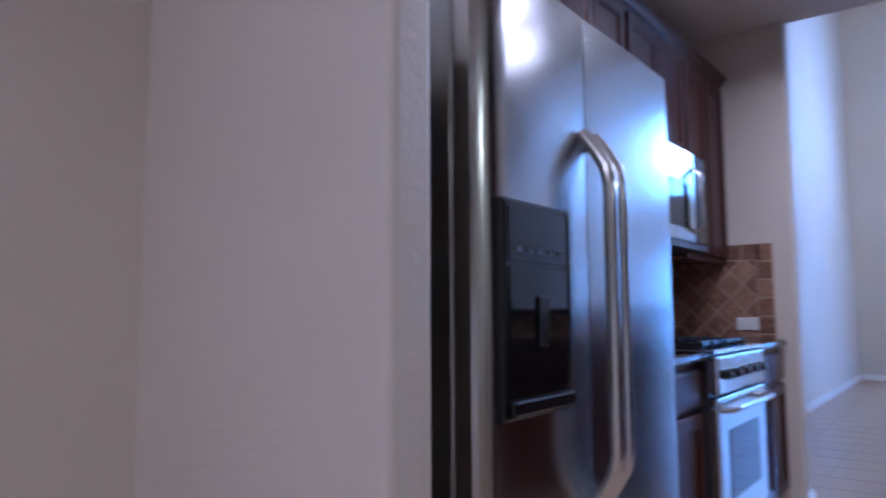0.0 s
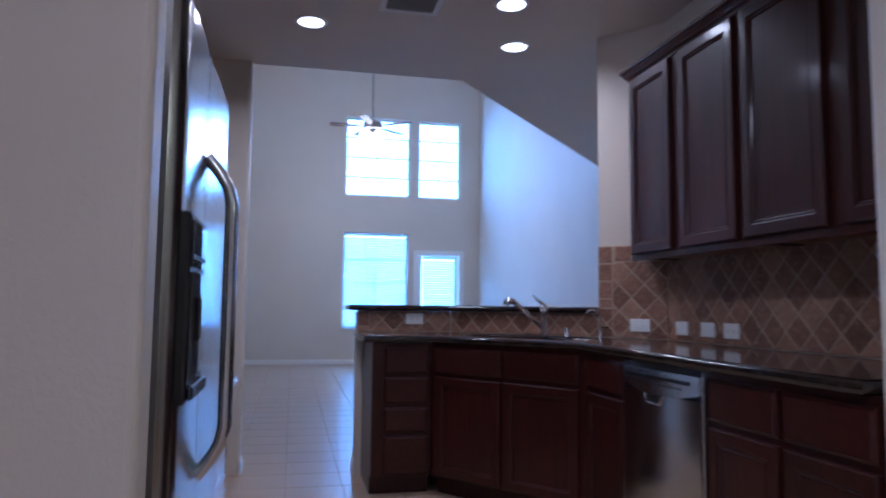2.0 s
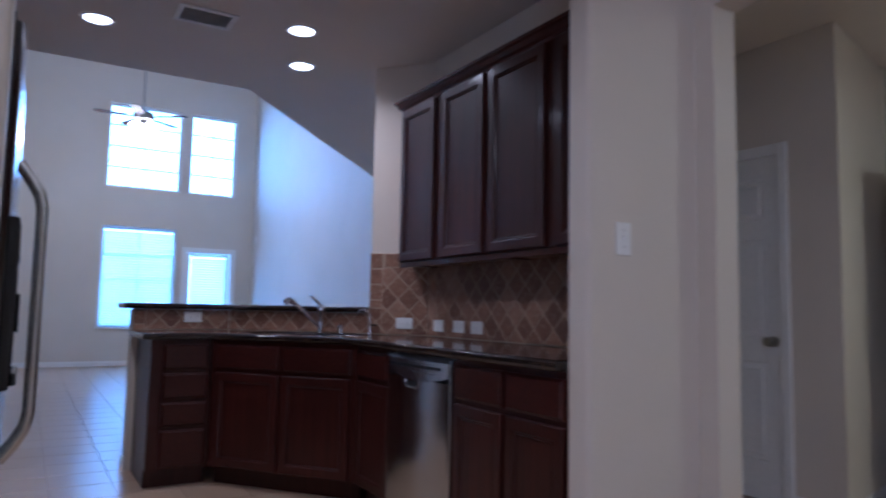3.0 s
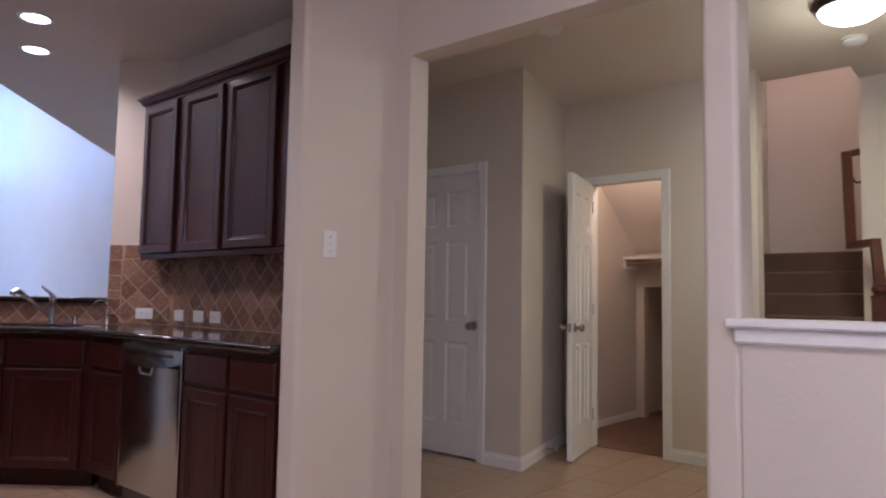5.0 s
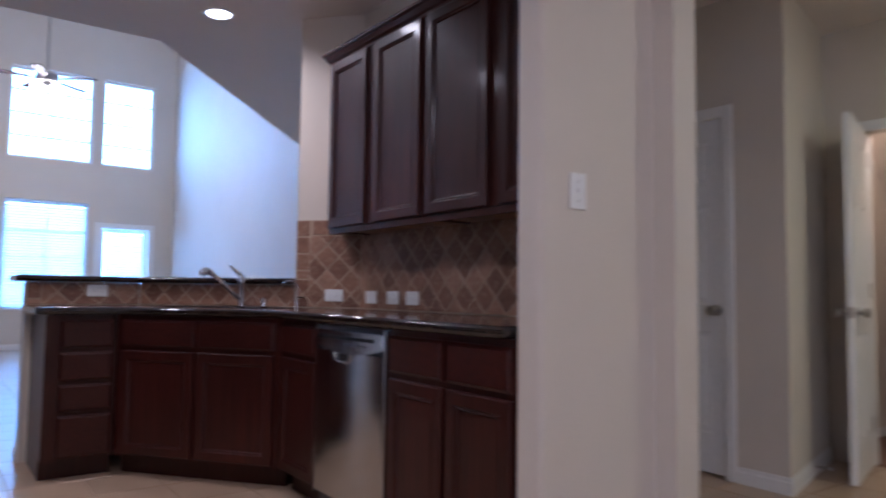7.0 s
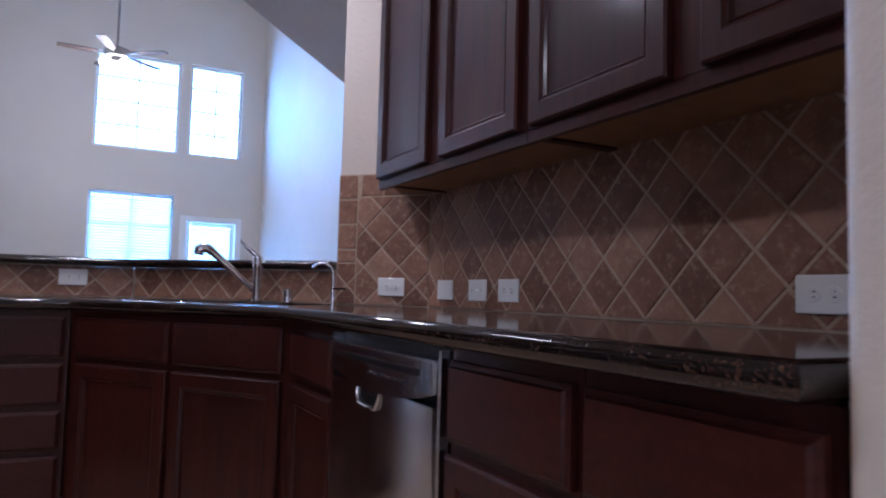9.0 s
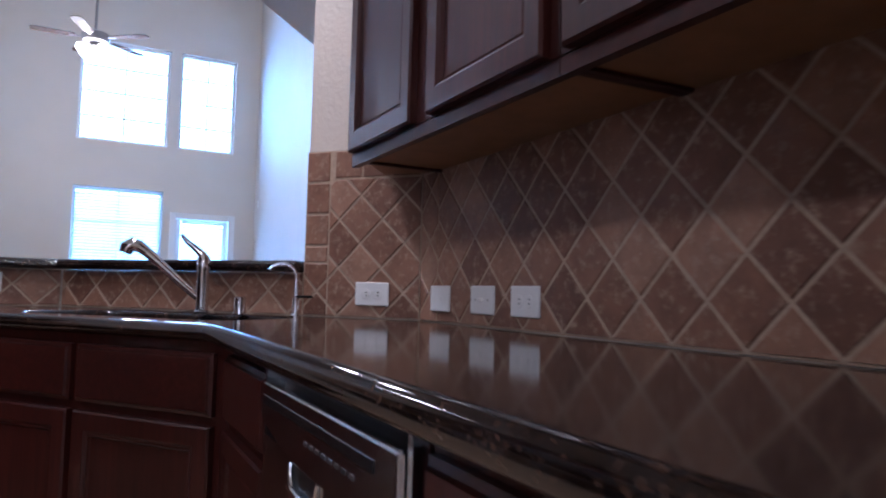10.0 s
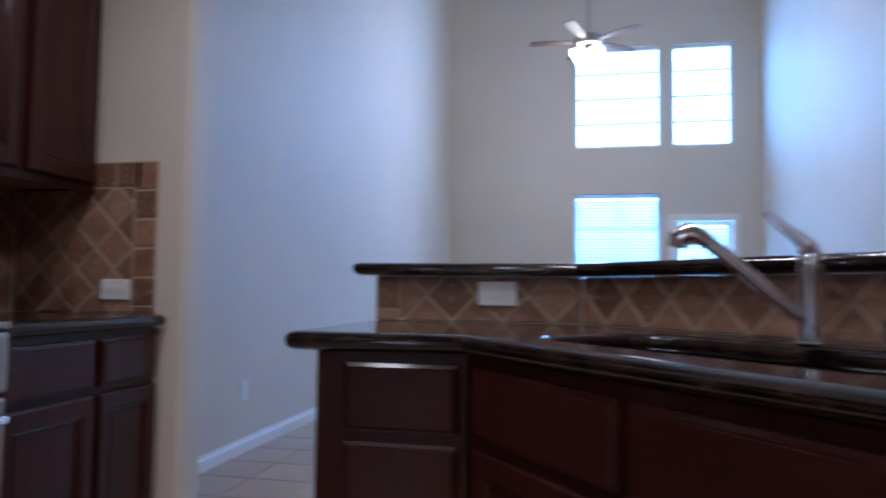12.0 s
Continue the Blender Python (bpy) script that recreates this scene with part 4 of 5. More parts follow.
lk = part("light_kit", lathe(bmesh.new(), [(0.03, -0.13), (0.07, -0.11), (0.07, -0.065)]), M_NICKEL, fan, smooth=True)
for k in range(4):
    a = math.radians(35 + 90 * k)
    ax = Vector((math.cos(a), math.sin(a), 0))
    m = Matrix.Translation(ax * 0.09 + Vector((0, 0, -0.10))) @ (ax * 0.75 + Vector((0, 0, -0.66))).to_track_quat("Z", "Y").to_matrix().to_4x4()
    part("shade", lathe(bmesh.new(), [(0.022, 0.0), (0.038, 0.03), (0.052, 0.07), (0.062, 0.105)], m=m), M_FANGLOW, lk, "glowing frosted glass shade", True)
bulb("fan_bulbs", (0.945, 9.5, 3.25), 80, (1.0, 0.86, 0.68), 0.1)

# ---- six-panel doors ----


def six_panel(name, m, w, h, label, knob_x, both=True):
    """Door leaf from x=0 (hinge) to w, thickness 35 mm centred on y=0."""
    d = thing(name, m, label, "door")
    d["kind"] = "structure"
    bm = bmesh.new()
    ew, cw = 0.105, 0.10
    pw = (w - 2 * ew - cw) / 2
    cols = [(ew, ew + pw), (ew + pw + cw, w - ew)]
    rows = [(0.22, 0.80), (0.95, 1.53), (1.64, h - 0.13)]
    for side in (-1, 1):
        yy = side * 0.0175
        xs = sorted({0.0, w, *[v for c in cols for v in c]})
        zs = sorted({0.0, h, *[v for r in rows for v in r]})
        for i in range(len(xs) - 1):
            for j in range(len(zs) - 1):
                a0, a1, b0, b1 = xs[i], xs[i + 1], zs[j], zs[j + 1]
                if (a0, a1) in cols and (b0, b1) in rows:
                    prev = None
                    for ins, dep in ((0, 0), (0.012, 0.009), (0.028, 0.009), (0.044, 0.002)):
                        cur = [bm.verts.new((x, yy - side * dep, z)) for x, z in ((a0 + ins, b0 + ins), (a1 - ins, b0 + ins), (a1 - ins, b1 - ins), (a0 + ins, b1 - ins))]
                        if prev:
                            for k in range(4):
                                bm.faces.new((prev[k], prev[(k + 1) % 4], cur[(k + 1) % 4], cur[k]))
                        prev = cur
                    bm.faces.new(prev)
                else:
                    bm.faces.new([bm.verts.new((x, yy, z)) for x, z in ((a0, b0), (a1, b0), (a1, b1), (a0, b1))])
    for q in (((0, 0), (w, 0)), ((0, h), (w, h))):
        bm.faces.new([bm.verts.new((x, y, z)) for (x, z), y in zip((q[0], q[1], q[1], q[0]), (-0.0175, -0.0175, 0.0175, 0.0175))])
    for x in (0, w):
        bm.faces.new([bm.verts.new((x, y, z)) for y, z in ((-0.0175, 0), (0.0175, 0), (0.0175, h), (-0.0175, h))])
    bmesh.ops.remove_doubles(bm, verts=bm.verts, dist=1e-5)
    part("leaf", bm, M_DOOR, d)
    for side in (-1, 1) if both else (-1,):
        mm = Matrix.Translation((knob_x, side * 0.0175, 0.92)) @ pose(0, 0, 0, 90 if side < 0 else -90)
        part("knob", lathe(bmesh.new(), [(0.032, 0), (0.032, 0.006), (0.012, 0.011), (0.012, 0.03), (0.024, 0.04), (0.029, 0.055), (0.024, 0.066), (0.010, 0.070)], m=mm), M_NICKEL, d, "satin nickel knob", True)
    part("latch_plate", boxed((w - 0.001, w + 0.0015, -0.012, 0.012, 0.89, 0.95)), M_NICKEL, d)
    for z in (0.2, 1.0, 1.8):
        part("hinge", rod(bmesh.new(), (-0.004, 0.02, z), (-0.004, 0.02, z + 0.09), 0.006, seg=8), M_NICKEL, d)
    return d


six_panel("door_2", turned(HW + 0.045, 2.177, 0.012, -90), 0.744, 2.025, "closed white six-panel door in the hall", 0.744 - 0.065)
LA = math.degrees(math.atan2(0.934 - 1.085, 3.816 - 4.397))
six_panel("door_3", turned(4.387, 1.10, 0.012, LA), 0.59, 2.025, "open white six-panel closet door", 0.59 - 0.065)


def casing(prefix, x, y0, y1, z, face=-1):
    """Casing round an opening in a wall whose face is at x."""
    a, b = (x - 0.018, x - 0.001)
    setting(prefix + "_a", boxed((a, b, y0 - 0.06, y0 + 0.006, 0, z + 0.06), bevel=0.005), M_TRIM, "white painted door casing", "casing")
    setting(prefix + "_b", boxed((a, b, y1 - 0.006, y1 + 0.06, 0, z + 0.06), bevel=0.005), M_TRIM, "white painted door casing", "casing")
    setting(prefix + "_c", boxed((a, b, y0 + 0.0065, y1 - 0.0065, z - 0.006, z + 0.06), bevel=0.005), M_TRIM, "white painted door casing", "casing")
    setting(prefix + "_jamb_a", boxed((x + 0.001, x + 0.118, y0 + 0.0005, y0 + 0.006, 0, z - 0.0005)), M_TRIM, "white painted door jamb", "jamb")
    setting(prefix + "_jamb_b", boxed((x + 0.001, x + 0.118, y1 - 0.006, y1 - 0.0005, 0, z - 0.0005)), M_TRIM, "white painted door jamb", "jamb")


casing("trim_pantry", HW, 1.425, 2.185, 2.035)
casing("trim_closet", CX, 0.515, 1.11, 2.04)

# ---- closet under the stairs ----
CXB, CYL = 5.99, 1.45
setting("wall_closet_left", boxed((CX + 0.12, 7.3, CYL, CYL + 0.12, 0, ZC)), M_WALL, "warm lit closet side wall")
setting("wall_closet_right", boxed((CX + 0.12, 7.3, 0.40, 0.445, 0, ZC)), M_WALL, "wall between closet and stairs")
setting("wall_closet_back", boxed((CXB, CXB + 0.1, 1.37, CYL, 0, 1.60), (CXB, CXB + 0.1, 0.446, 0.49, 0, 1.60), (CXB, CXB + 0.1, 0.49, 1.37, 1.275, 1.60)), M_WALL, "closet back wall with a low storage opening")
setting("wall_closet_cubby", boxed((7.2, 7.3, 0.446, CYL, 0, 1.6)), M_WALL, "far wall of the low storage space")
bm = bmesh.new()
sl = [(CX + 0.121, 2.714), (5.995, 1.60), (7.2, 0.95), (7.2, 1.05), (6.05, 1.68), (CX + 0.121, 2.7145)]
va = [bm.verts.new((x, 0.446, z)) for x, z in sl]
vb = [bm.verts.new((x, CYL, z)) for x, z in sl]
for i in range(6):
    bm.faces.new((va[i], va[(i + 1) % 6], vb[(i + 1) % 6], vb[i]))
bm.faces.new(va)
bm.faces.new(vb[::-1])
setting("ceiling_closet", bm, M_CEIL, "sloping closet ceiling under the stairs", "ceiling")
setting("carpet_closet", boxed((CX + 0.121, 7.2, 0.446, CYL, -0.002, 0.008), (CX + 0.06, CX + 0.121, 0.53, 1.095, -0.002, 0.008)), M_CLOSETCARPET, "tan carpet in the closet", "carpet")
sh = thing("closet_shelf", Matrix.Translation((CXB - 0.302, 0.450, 1.53)), "white closet shelf with wooden hanging rod", "shelf")
part("board", boxed((0, 0.30, 0, 0.997, 0.0, 0.019)), M_TRIM, sh)
part("cleat", boxed((0.02, 0.30, 0.977, 0.998, -0.09, -0.001)), M_TRIM, sh)
part("rod", rod(bmesh.new(), (0.05, 0.0, -0.045), (0.05, 0.977, -0.045), 0.017), plain("rod_wood", (0.20, 0.10, 0.05), 0.4, 0, 0.2, 20), sh, "brown wooden rod")

# ---- stairs ----
SX0, RISE, RUN, SY0, SY1 = 3.80, 0.1733, 0.26, -0.65, -0.15
SXE = 6.70
st = thing("staircase", Matrix.Translation((0, 0, 0)), "brown carpeted staircase rising to a landing", "staircase")
for k in range(9):
    x = SX0 + k * RUN
    part("step", boxed((x - 0.02, x + RUN + (SXE - SX0 - 9 * RUN - 0.002 if k == 8 else 0.0), SY0, SY1 if x < 4.53 else 0.395, max(0.0, k * RISE - 0.02), (k + 1) * RISE), bevel=0.016, seg=2), M_CARPET, st)
setting("wall_stair_back", boxed((SXE, SXE + 0.12, -0.80, 0.399, 0, 4.6)), M_WALL, "tall warm wall behind the stair landing")
setting("wall_stair_right", boxed((5.0, SXE, -0.77, -0.655, 0, 4.6)), M_WALL, "stair side wall ending at the handrail")
setting("wall_stair_left", boxed((4.701, SXE + 0.12, 0.40, 0.45, ZC + 0.121, 4.6)), M_WALL, "upper stair wall")
setting("wall_stair_soffit", boxed((4.60, 4.70, -0.80, 0.45, ZC + 0.121, 4.6), (4.701, 5.0, -0.80, -0.66, ZC + 0.121, 4.6)), M_WALL, "wall above the hall ceiling edge")
setting("ceiling_stair", boxed((4.60, SXE + 0.12, -0.80, 0.45, 4.601, 4.7)), M_CEIL, "stairwell ceiling", "ceiling")
setting("wall_hall_right", boxed((5.0, 5.12, -0.87, -0.771, 0, ZC), (5.0, 5.12, -4.1, -1.60, 0, ZC), (5.0, 5.12, -1.60, -0.87, 2.045, ZC)), M_WALL, "pale yellowish hall wall around a door")
casing("trim_hall_door", 5.0, -1.60, -0.87, 2.045)
six_panel("door_4", turned(5.045, -0.878, 0.012, -90), 0.714, 2.025, "closed white six-panel door at the hall end", 0.65)


def rail_box(bm, a, b, s):
    a, b = Vector(a), Vector(b)
    m = Matrix.Translation((a + b) / 2) @ (b - a).to_track_quat("X", "Z").to_matrix().to_4x4()
    L = (b - a).length / 2 + s * 0.6
    n0 = len(bm.verts)
    box(bm, -L, L, -s, s, -s * 0.8, s * 0.8)
    bm.verts.ensure_lookup_table()
    bmesh.ops.transform(bm, matrix=m, verts=bm.verts[n0:])


hr = thing("handrail", Matrix.Translation((0, 0, 0)), "dark wooden stair handrail and newel post", "handrail")
bm = bmesh.new()
for p, q in (((4.60, -0.81, 1.24), (4.69, -0.776, 1.53)), ((4.69, -0.776, 1.53), (4.90, -0.605, 1.53)), ((4.90, -0.605, 1.53), (4.945, -0.582, 2.17)), ((4.945, -0.582, 2.17), (5.06, -0.62, 2.20))):
    rail_box(bm, p, q, 0.028)
part("rail", bm, M_RAIL, hr)
part("newel_post", boxed((4.555, 4.645, -0.855, -0.765, 0.0, 1.16), bevel=0.004), M_RAIL, hr)
part("newel_cap", lathe(bmesh.new(), [(0.055, 1.16), (0.055, 1.18), (0.035, 1.19), (0.05, 1.215), (0.045, 1.24), (0.02, 1.25)], (4.60, -0.81, 0)), M_RAIL, hr, smooth=True)
for z in (1.56, 2.0):
    part("bracket", tube(bmesh.new(), [(4.935, -0.605, z + 0.02), (4.97, -0.63, z - 0.03), (5.01, -0.654, z - 0.02)], 0.008, 8), M_BRONZE, hr)

# ---- half-wall sill, baseboards, small fixtures ----
bm = boxed((HX0 - 0.045, HX1 + 0.045, -4.05, -0.775, 1.039, 1.067), bevel=0.006)
setting("trim_halfwall_cap", bm, M_TRIM, "white painted cap on the half wall", "sill")
setting("trim_halfwall_apron", boxed((HX0 - 0.022, HX0 - 0.001, -4.05, -0.795, 0.988, 1.038), bevel=0.008), M_TRIM, "white moulded apron under the cap", "trim")


def baseboard(name, poly_pts, h=0.088, t=0.014):
    """Stepped white base along plan points, standing to the left of the way."""
    prof = [(0.0005, 0), (t, 0), (t, h * 0.7), (t * 0.6, h * 0.8), (t * 0.5, h), (0.0005, h)]
    P = [Vector(p) for p in poly_pts]
    bm, rings = bmesh.new(), []
    for i, p in enumerate(P):
        d0 = (P[i] - P[i - 1]).normalized() if i else (P[1] - P[0]).normalized()
        d1 = (P[i + 1] - P[i]).normalized() if i < len(P) - 1 else d0
        n0, n1 = Vector((-d0.y, d0.x)), Vector((-d1.y, d1.x))
        b = (n0 + n1).normalized()
        b = b / max(0.3, b.dot(n0))
        rings.append([bm.verts.new((p.x + b.x * o, p.y + b.y * o, z)) for o, z in prof])
    k = len(prof)
    for p, q in zip(rings, rings[1:]):
        for i in range(k):
            bm.faces.new((p[i], p[(i + 1) % k], q[(i + 1) % k], q[i]))
    bm.faces.new(rings[0])
    bm.faces.new(rings[-1][::-1])
    setting(name, bm, M_TRIM, "white painted baseboard", "baseboard")


baseboard("baseboard_living", [(DX[0] - 0.056, YFAR), (XLIV0, YFAR), (XLIV0, YEND + 0.15)])
baseboard("baseboard_living_right", [(XLIV1, 3.25), (XLIV1, YFAR), (DX[1] + 0.056, YFAR)])
baseboard("baseboard_range_end", [(XLIV0 + 0.02, YEND + 0.15), (-0.455, YEND + 0.15), (-0.455, YEND - 0.005)])
baseboard("baseboard_bar", [(0.268, YBAR - 0.01), (0.268, YBAR + 0.13), (CB.x + 0.05, YBAR + 0.13)])
baseboard("baseboard_hall", [(4.39, 1.332), (HW, 1.075), (HW, 1.364)])
baseboard("baseboard_closet", [(CX, 0.454), (CX, -0.14)][::-1])
baseboard("baseboard_entry", [(HX0, 0.65), (HX0, YS0), (1.265, YS0), (1.265, YS1 - 0.002)])
baseboard("baseboard_closet_side", [(CX + 0.13, CYL), (CXB, CYL)][::-1], 0.07)
baseboard("baseboard_left", [(-1.15, -4.0), (-1.15, 0.705), (-0.411, 0.705)][::-1])


def plate(m, label, kind, w=0.072, h=0.115):
    """Cover plate in the plane y=0 facing -y, upright."""
    p = thing("wall_plate", m, label, "wall plate", "white cover plates")
    part("cover", boxed((-w / 2, w / 2, -0.006, 0.0, -h / 2, h / 2), bevel=0.003, seg=2), M_PLASTIC, p)
    if kind == "outlet":
        for s in (-0.02, 0.02):
            o = part("socket", lathe(bmesh.new(), [(0.0155, 0), (0.0155, 0.0015), (0.014, 0.002)], m=Matrix.Translation((0, -0.006, s)) @ pose(0, 0, 0, 90)), M_PLASTIC, p)
            for dx in (-0.005, 0.005):
                part("slot", boxed((dx - 0.0012, dx + 0.0012, -0.0086, -0.0078, s - 0.001, s + 0.006)), M_BLACK, o)
    elif kind == "switch":
        part("toggle", boxed((-0.005, 0.005, -0.016, -0.006, -0.004, 0.010), bevel=0.002), M_PLASTIC, p)
        for s in (-0.03, 0.03):
            part("screw", lathe(bmesh.new(), [(0.003, 0), (0.003, 0.001)], m=Matrix.Translation((0, -0.006, s)) @ pose(0, 0, 0, 90), seg=8), M_NICKEL, p)
    else:
        part("jack", boxed((-0.008, 0.008, -0.008, -0.006, -0.008, 0.008)), M_PLASTIC, p)
    return p


TF = 0.0015
for y, kd, lab in ((2.734, "jack", "white phone jack plate on the tiled wall"), (2.50, "switch", "white switch plate on the tiled wall"), (2.309, "outlet", "white outlet plate on the tiled wall"), (1.262, "outlet", "white outlet plate on the tiled wall near the return")):
    plate(turned(XR - TF, y, 0.982, -90) @ pose(0, 0, 0, 0, 90, 0), lab, kd)
sa = math.degrees(SROT)
oc = CA + U * 0.158
plate(Matrix.Translation((oc.x - N.x * TF, oc.y - N.y * TF, 0.989)) @ pose(0, 0, 0, 0, 0, sa) @ pose(0, 0, 0, 0, 90, 0), "white sideways outlet plate on the slanted tiled wall", "outlet")
plate(Matrix.Translation((0.65, YBAR - TF, 1.0)) @ pose(0, 0, 0, 0, 90, 0), "white sideways outlet plate on the bar wall", "outlet")
plate(Matrix.Translation((-0.715, YEND - TF, 0.997)) @ pose(0, 0, 0, 0, 90, 0), "white sideways outlet plate beside the range run", "outlet")
plate(Matrix.Translation((1.42, YS0 - 0.0005, 1.338)), "white light switch on the wall return", "switch")
plate(turned(XLIV0 + 0.0005, 5.90, 0.377, 90), "white outlet plate low on the living room wall", "outlet")
plate(turned(XLIV1 - 0.0005, 12.2, 2.35, -90), "white switch plate on the living room wall", "switch")

vent = thing("ceiling_vent", Matrix.Translation((0.433, 2.97, ZC)), "white slatted air vent in the kitchen ceiling", "vent")
part("backing", boxed((-0.13, 0.13, -0.09, 0.09, -0.002, -0.0005)), M_BLACK, vent)
for n, b in (("frame", (-0.16, 0.16, -0.12, -0.09, -0.010, -0.0005)), ("frame", (-0.16, 0.16, 0.09, 0.12, -0.010, -0.0005)), ("frame", (-0.16, -0.13, -0.09, 0.09, -0.010, -0.0005)), ("frame", (0.13, 0.16, -0.09, 0.09, -0.010, -0.0005))):
    part(n, boxed(b, bevel=0.002), M_TRIM, vent)
for k in range(9):
    bm = boxed((-0.13, 0.13, -0.006, 0.006, -0.0008, 0.0008))
    bmesh.ops.transform(bm, matrix=pose(0, -0.08 + 0.02 * k, -0.007, 40), verts=bm.verts)
    part("slat", bm, M_TRIM, vent)


def smoke(x, y):
    s = thing("smoke_detector", Matrix.Translation((x, y, ZC)), "white round smoke detector on the hall ceiling", "smoke detector")
    part("base", lathe(bmesh.new(), [(0.075, -0.0005), (0.075, -0.012), (0.066, -0.014)], seg=28), M_PLASTIC, s, smooth=True)
    part("cover", lathe(bmesh.new(), [(0.064, -0.013), (0.062, -0.03), (0.045, -0.042), (0.01, -0.045)], seg=28), M_PLASTIC, s, smooth=True)


smoke(4.16, -0.775)
smoke(2.90, 0.565)

stop = thing("door_stop", Matrix.Translation((3.92, 1.195, 0.05)), "small white spring door stop on the hall baseboard", "door stop")
part("spring", rod(bmesh.new(), (0, 0, 0), (0.005, -0.065, 0.0), 0.006, seg=10), M_NICKEL, stop)
part("tip", rod(bmesh.new(), (0.005, -0.065, 0), (0.006, -0.08, 0), 0.009, seg=10), M_PLASTIC, stop)
# unseen side window behind the walker, added for the fill lamp to shine through
sw = tagged(thing("window_4", Matrix.Translation((-1.25, 0, 0)), "added unseen window frame that the side fill lamp shines through", "window"), kind="structure")
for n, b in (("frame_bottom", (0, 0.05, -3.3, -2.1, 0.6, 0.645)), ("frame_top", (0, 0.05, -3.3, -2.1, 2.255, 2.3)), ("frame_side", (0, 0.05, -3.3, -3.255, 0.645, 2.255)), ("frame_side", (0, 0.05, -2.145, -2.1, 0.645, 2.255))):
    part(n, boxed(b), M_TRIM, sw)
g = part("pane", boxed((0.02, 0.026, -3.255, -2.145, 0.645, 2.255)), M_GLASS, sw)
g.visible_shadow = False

# ---- tiles ----


def clipped(poly, x0, x1, z0, z1):
    for axis, lim, keep in ((0, x0, 1), (0, x1, -1), (1, z0, 1), (1, z1, -1)):
        out = []
        for i, p in enumerate(poly):
            q = poly[(i + 1) % len(poly)]
            a, b = (p[axis] - lim) * keep, (q[axis] - lim) * keep
            if a >= 0:
                out.append(p)
            if (a > 0) != (b > 0) and abs(a - b) > 1e-9:
                s = a / (a - b)
                out.append((p[0] + (q[0] - p[0]) * s, p[1] + (q[1] - p[1]) * s))
        poly = out
        if len(poly) < 3:
            return []
    area = 0.5 * sum(p[0] * q[1] - q[0] * p[1] for p, q in zip(poly, poly[1:] + poly[:1]))
    return poly if abs(area) > 2e-4 else []


tile_rnd = random.Random(5)


def tile_mesh(poly, depth):
    """A worn stone piece over a polygon (x, z), standing towards -y."""
    cx, cz = sum(p[0] for p in poly) / len(poly), sum(p[1] for p in poly) / len(poly)
    bm = bmesh.new()
    loops = []
    for ins, d in ((0, 0.0), (0.0, -depth + 0.003), (0.0035, -depth)):
        lp = []
        for x, z in poly:
            v = Vector((cx - x, cz - z))
            v = v / max(v.length, 1e-6) * (ins + tile_rnd.uniform(0, 0.0012))
            lp.append(bm.verts.new((x + v.x, d, z + v.y)))
        loops.append(lp)
    n = len(poly)
    for p, q in zip(loops, loops[1:]):
        for i in range(n):
            bm.faces.new((p[i], p[(i + 1) % n], q[(i + 1) % n], q[i]))
    bm.faces.new(loops[-1])
    return mesh_of("tile", bm, M_TILE)


def tiled(name, m, w, z0, z1, label, border_x=(), border_top=0.0, size=0.1015, joint=0.006, x_shift=0.0, ref=0.918):
    """Backsplash in the plane y=0 facing -y, from x=0 to w: diamonds with square borders."""
    g = solid(name, boxed((0, w, -0.0072, 0.009, z0, z1)), M_GROUT, label, "backsplash", "structure", m=m)
    depth = 0.010
    dg = (size + joint) * math.sqrt(2)
    h = size / math.sqrt(2)
    polys = []
    xa, xb, zt = 0.0, w, z1
    for bx0, bx1, bz0 in border_x:
        z = z1
        while z > bz0 + 0.02:
            lo = max(bz0, z - size)
            polys.append([(bx0 + 0.003, lo + 0.003), (bx1 - 0.003, lo + 0.003), (bx1 - 0.003, z - 0.003), (bx0 + 0.003, z - 0.003)])
            z -= size + 0.001
    if border_top:
        zt = z1 - border_top
        x = 0.0
        while x < w - 0.01:
            xe = min(w, x + size)
            if not any(b0 - 0.01 < (x + xe) / 2 < b1 + 0.01 for b0, b1, _ in border_x):
                polys.append([(x + 0.003, zt + 0.003), (xe - 0.003, zt + 0.003), (xe - 0.003, z1 - 0.003), (x + 0.003, z1 - 0.003)])
            x = xe
    for i in range(-2, int(w / dg) + 3):
        for j in range(-2, int((z1 - z0) / dg) + 3):
            for s in (0, 0.5):
                cx, cz = x_shift + (i + s) * dg, ref + (j + s) * dg
                dia = [(cx + h, cz), (cx, cz + h), (cx - h, cz), (cx, cz - h)]
                for bx0, bx1, lo, hi in spans(border_x, w, z0, zt):
                    p = clipped(dia, bx0 + 0.002, bx1 - 0.002, lo + 0.004, hi - 0.003)
                    if p:
                        polys.append(p)
    for p in polys:
        t = new("tile", tile_mesh(p, depth))
        t.parent = g
    return g


def spans(border_x, w, z0, zt):
    if not border_x:
        return [(0, w, z0, zt)]
    b0, b1, bz = border_x[0]
    out = [(b1, w, z0, zt)] if b0 < w / 2 else [(0, b0, z0, zt)]
    if bz > z0 + 0.03:
        out.append((b0, b1, z0, bz))
    return out


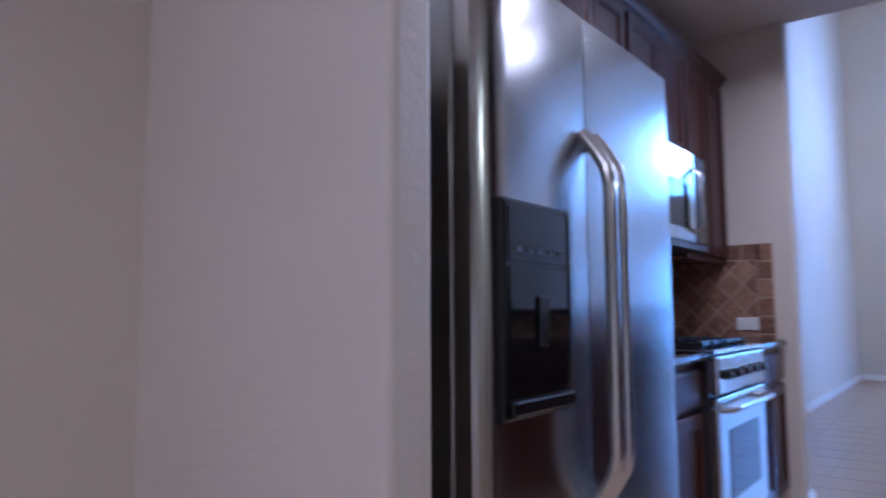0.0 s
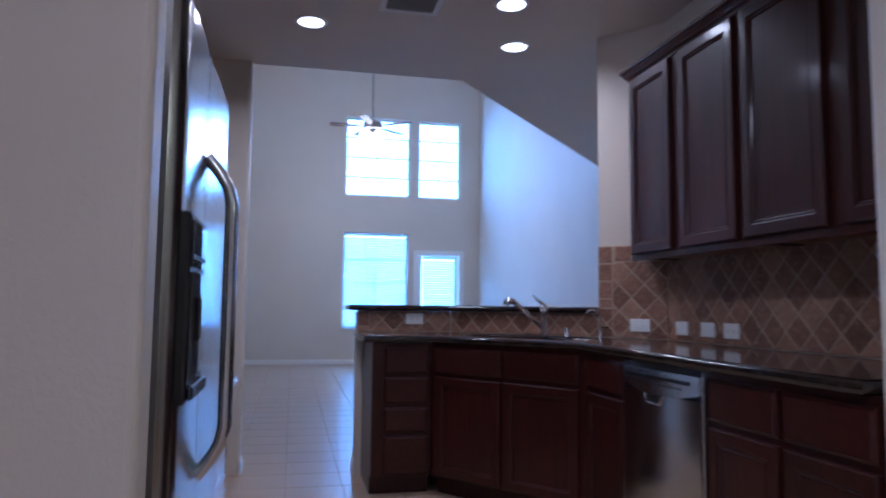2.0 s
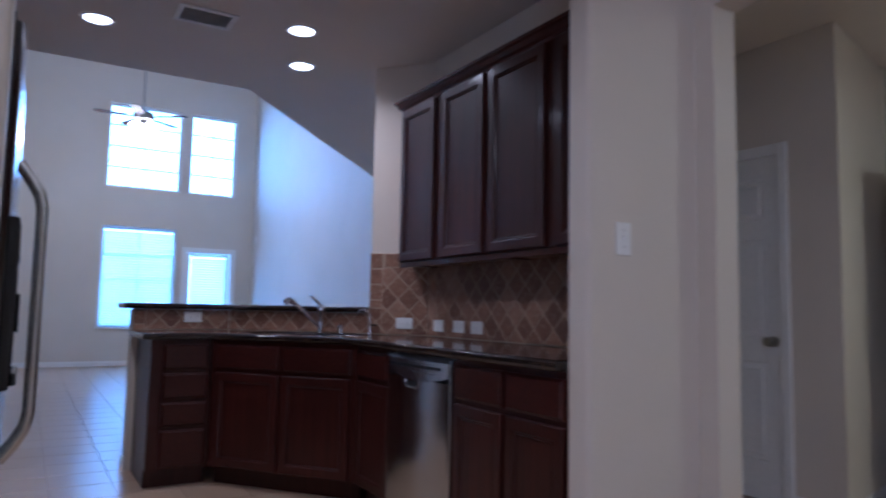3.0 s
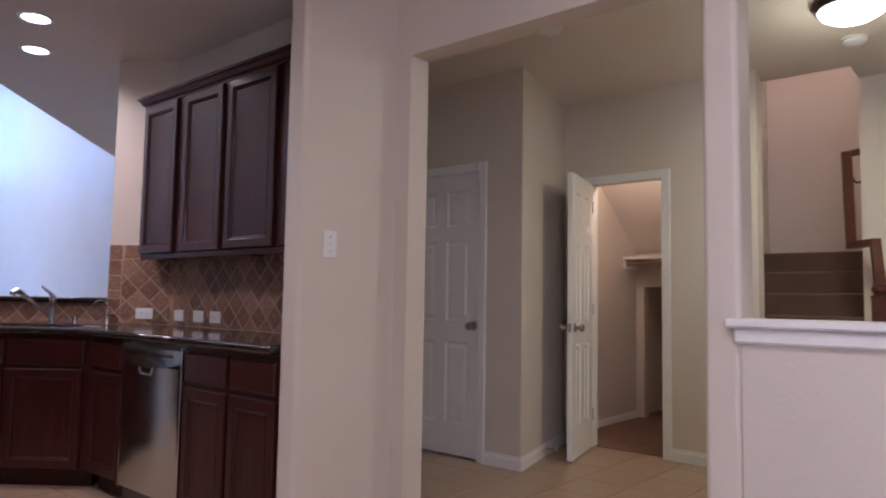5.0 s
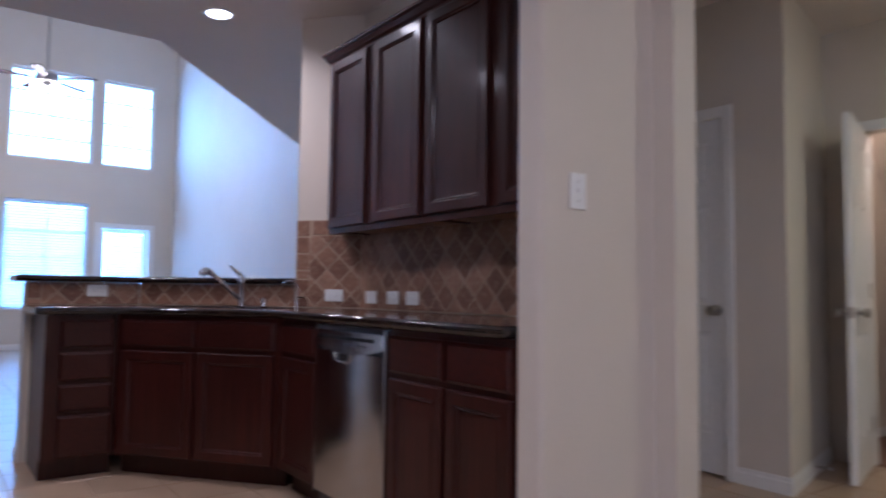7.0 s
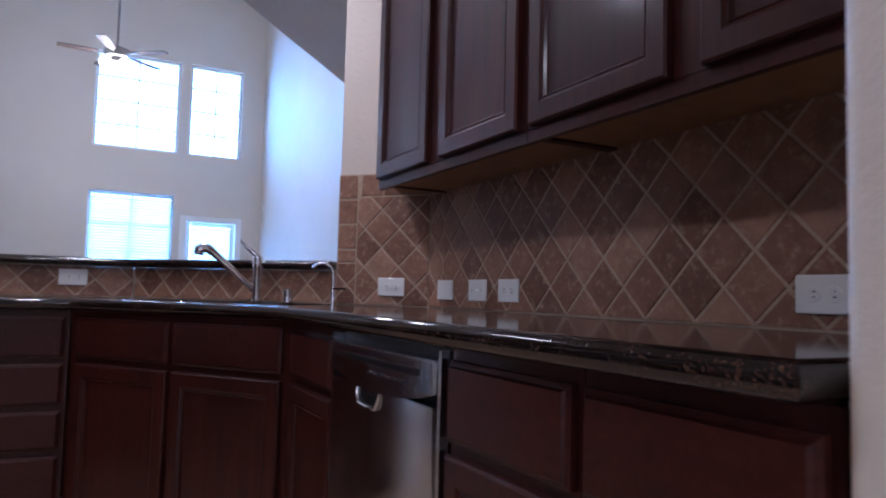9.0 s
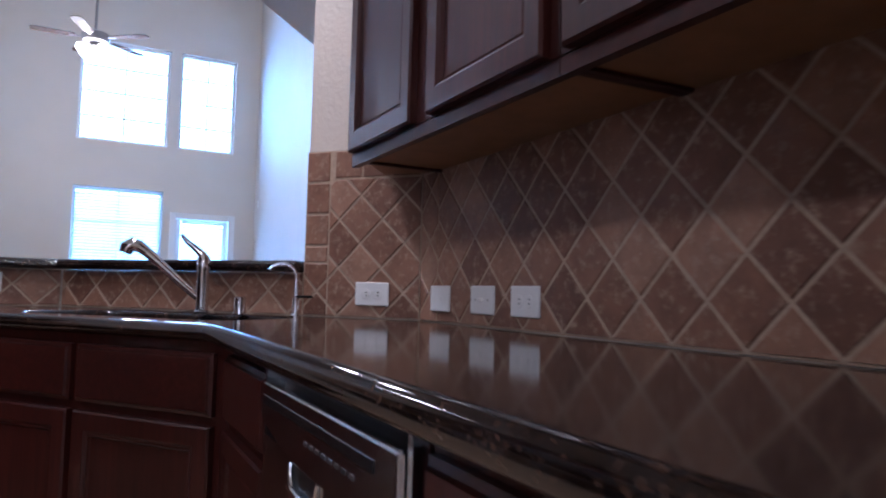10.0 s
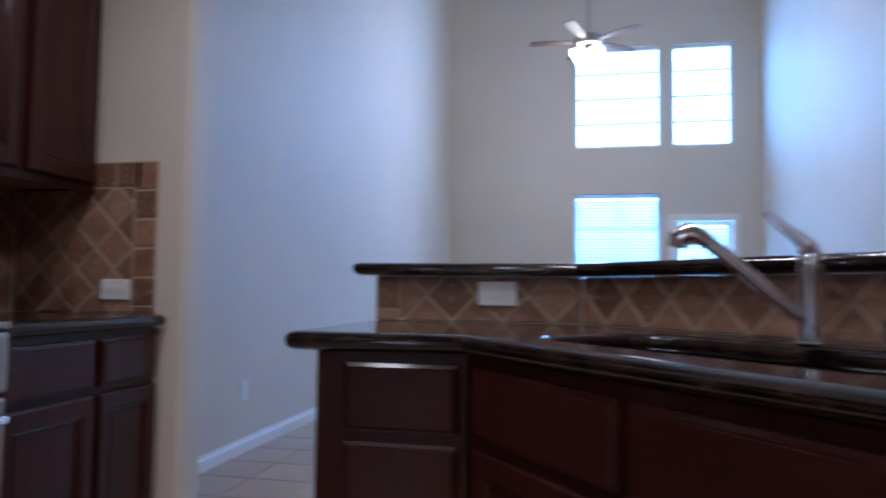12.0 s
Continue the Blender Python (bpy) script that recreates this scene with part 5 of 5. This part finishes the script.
ZT = 1.446
RW = 2.88 - 0.857
tiled("backsplash_corner", turned(XR + 0.0098, 2.879, 0, -90), 0.111, 0.9145, ZT, "tumbled brown travertine diamonds in the corner", (), 0.092, x_shift=0.06)
tiled("backsplash_right", turned(XR + 0.0098, 2.767, 0, -90), RW - 0.012 - 0.103, 0.9145, UZ + 0.012, "tumbled brown travertine diamond backsplash behind the worktop", x_shift=0.06)
SW = (WEND - CA).length
tiled("backsplash_slanted", Matrix.Translation((WEND.x + N.x * 0.0098, WEND.y + N.y * 0.0098, 0)) @ pose(0, 0, 0, 0, 0, sa), SW - 0.001, 0.9145, ZT, "tumbled brown travertine diamond backsplash with square border", ((0.0, 0.088, 1.085),), 0.092, x_shift=0.05)
BW = (CB - WEND).length
tiled("backsplash_sink", Matrix.Translation((CB.x + N.x * 0.0098, CB.y + N.y * 0.0098, 0)) @ pose(0, 0, 0, 0, 0, sa), BW - 0.002, 0.9145, 1.0515, "tumbled travertine diamonds behind the sink", x_shift=0.02)
tiled("backsplash_bar", Matrix.Translation((0.273, YBAR + 0.0098, 0)), CB.x - 0.273 - 0.004, 0.9145, 1.0515, "tumbled travertine diamonds on the bar wall", ((0.0, 0.075, 0.9145),), x_shift=0.01)
tiled("backsplash_range_end", Matrix.Translation((-1.138, YEND + 0.0098, 0)), 0.57, 0.9145, ZT + 0.006, "tumbled travertine tiles beside the range run", ((0.482, 0.57, 0.9145),), 0.092, x_shift=0.03)
tiled("backsplash_range", turned(XLW + 0.0105, 1.97, 0, 90), YEND - 1.985, 0.9145, UZL + 0.012, "tumbled travertine diamonds behind the range", x_shift=0.03)

# scribe filler that closes the upper cabinets against the slanted wall
bm = bmesh.new()
q = off(CA + U * 0.123, -0.014)
prism(bm, [(UX + 0.03, U0 + 0.004), (XR - 0.014, U0 + 0.004), (XR - 0.014, 2.866), (q[0], q[1])], UZ + 0.014, UZ + UH)
setting("trim_cabinet_filler", bm, M_BIRCH, "stained filler closing the cabinet against the wall", "trim")

# floor tiles
TS, GJ = 0.335, 0.006
bm = boxed((GJ / 2, TS - GJ / 2, GJ / 2, TS - GJ / 2, -0.006, 0.0), bevel=0.0015)
ft = mesh_of("tile", bm, M_FLOOR)
X0, Y0T = -0.165 - 4 * TS, 0.03 - 14 * TS
vs, fs, count = [], [], 0
for i in range(0, 24):
    for j in range(0, 53):
        x, y = X0 + i * TS, Y0T + j * TS
        if x < -1.6 or x > 5.4 or y > YFAR or (x > 3.7 and y > 3):
            continue
        if -0.9 < x < 1.4 and -0.4 < y < 8.6 and count < 190 or (1.8 < x < 4.4 and -0.8 < y < 2.6 and count < 300):
            t = new("tile", ft)
            t.parent = floor
            t.location = (x, y, 0)
            count += 1
        else:
            n = len(vs)
            a, b = GJ / 2, TS - GJ / 2
            for z in (-0.006, 0.0):
                vs += [(x + a, y + a, z), (x + b, y + a, z), (x + b, y + b, z), (x + a, y + b, z)]
            fs += [tuple(n + k for k in q) for q in ((4, 5, 6, 7), (0, 1, 5, 4), (1, 2, 6, 5), (2, 3, 7, 6), (3, 0, 4, 7))]
me = bpy.data.meshes.new("far_tiles")
me.from_pydata(vs, [], fs)
me.materials.append(M_FLOOR)
far = new("far_tiles", me)
far.parent = floor
tagged(far, "beige ceramic floor tiles further off", kind="stuff")
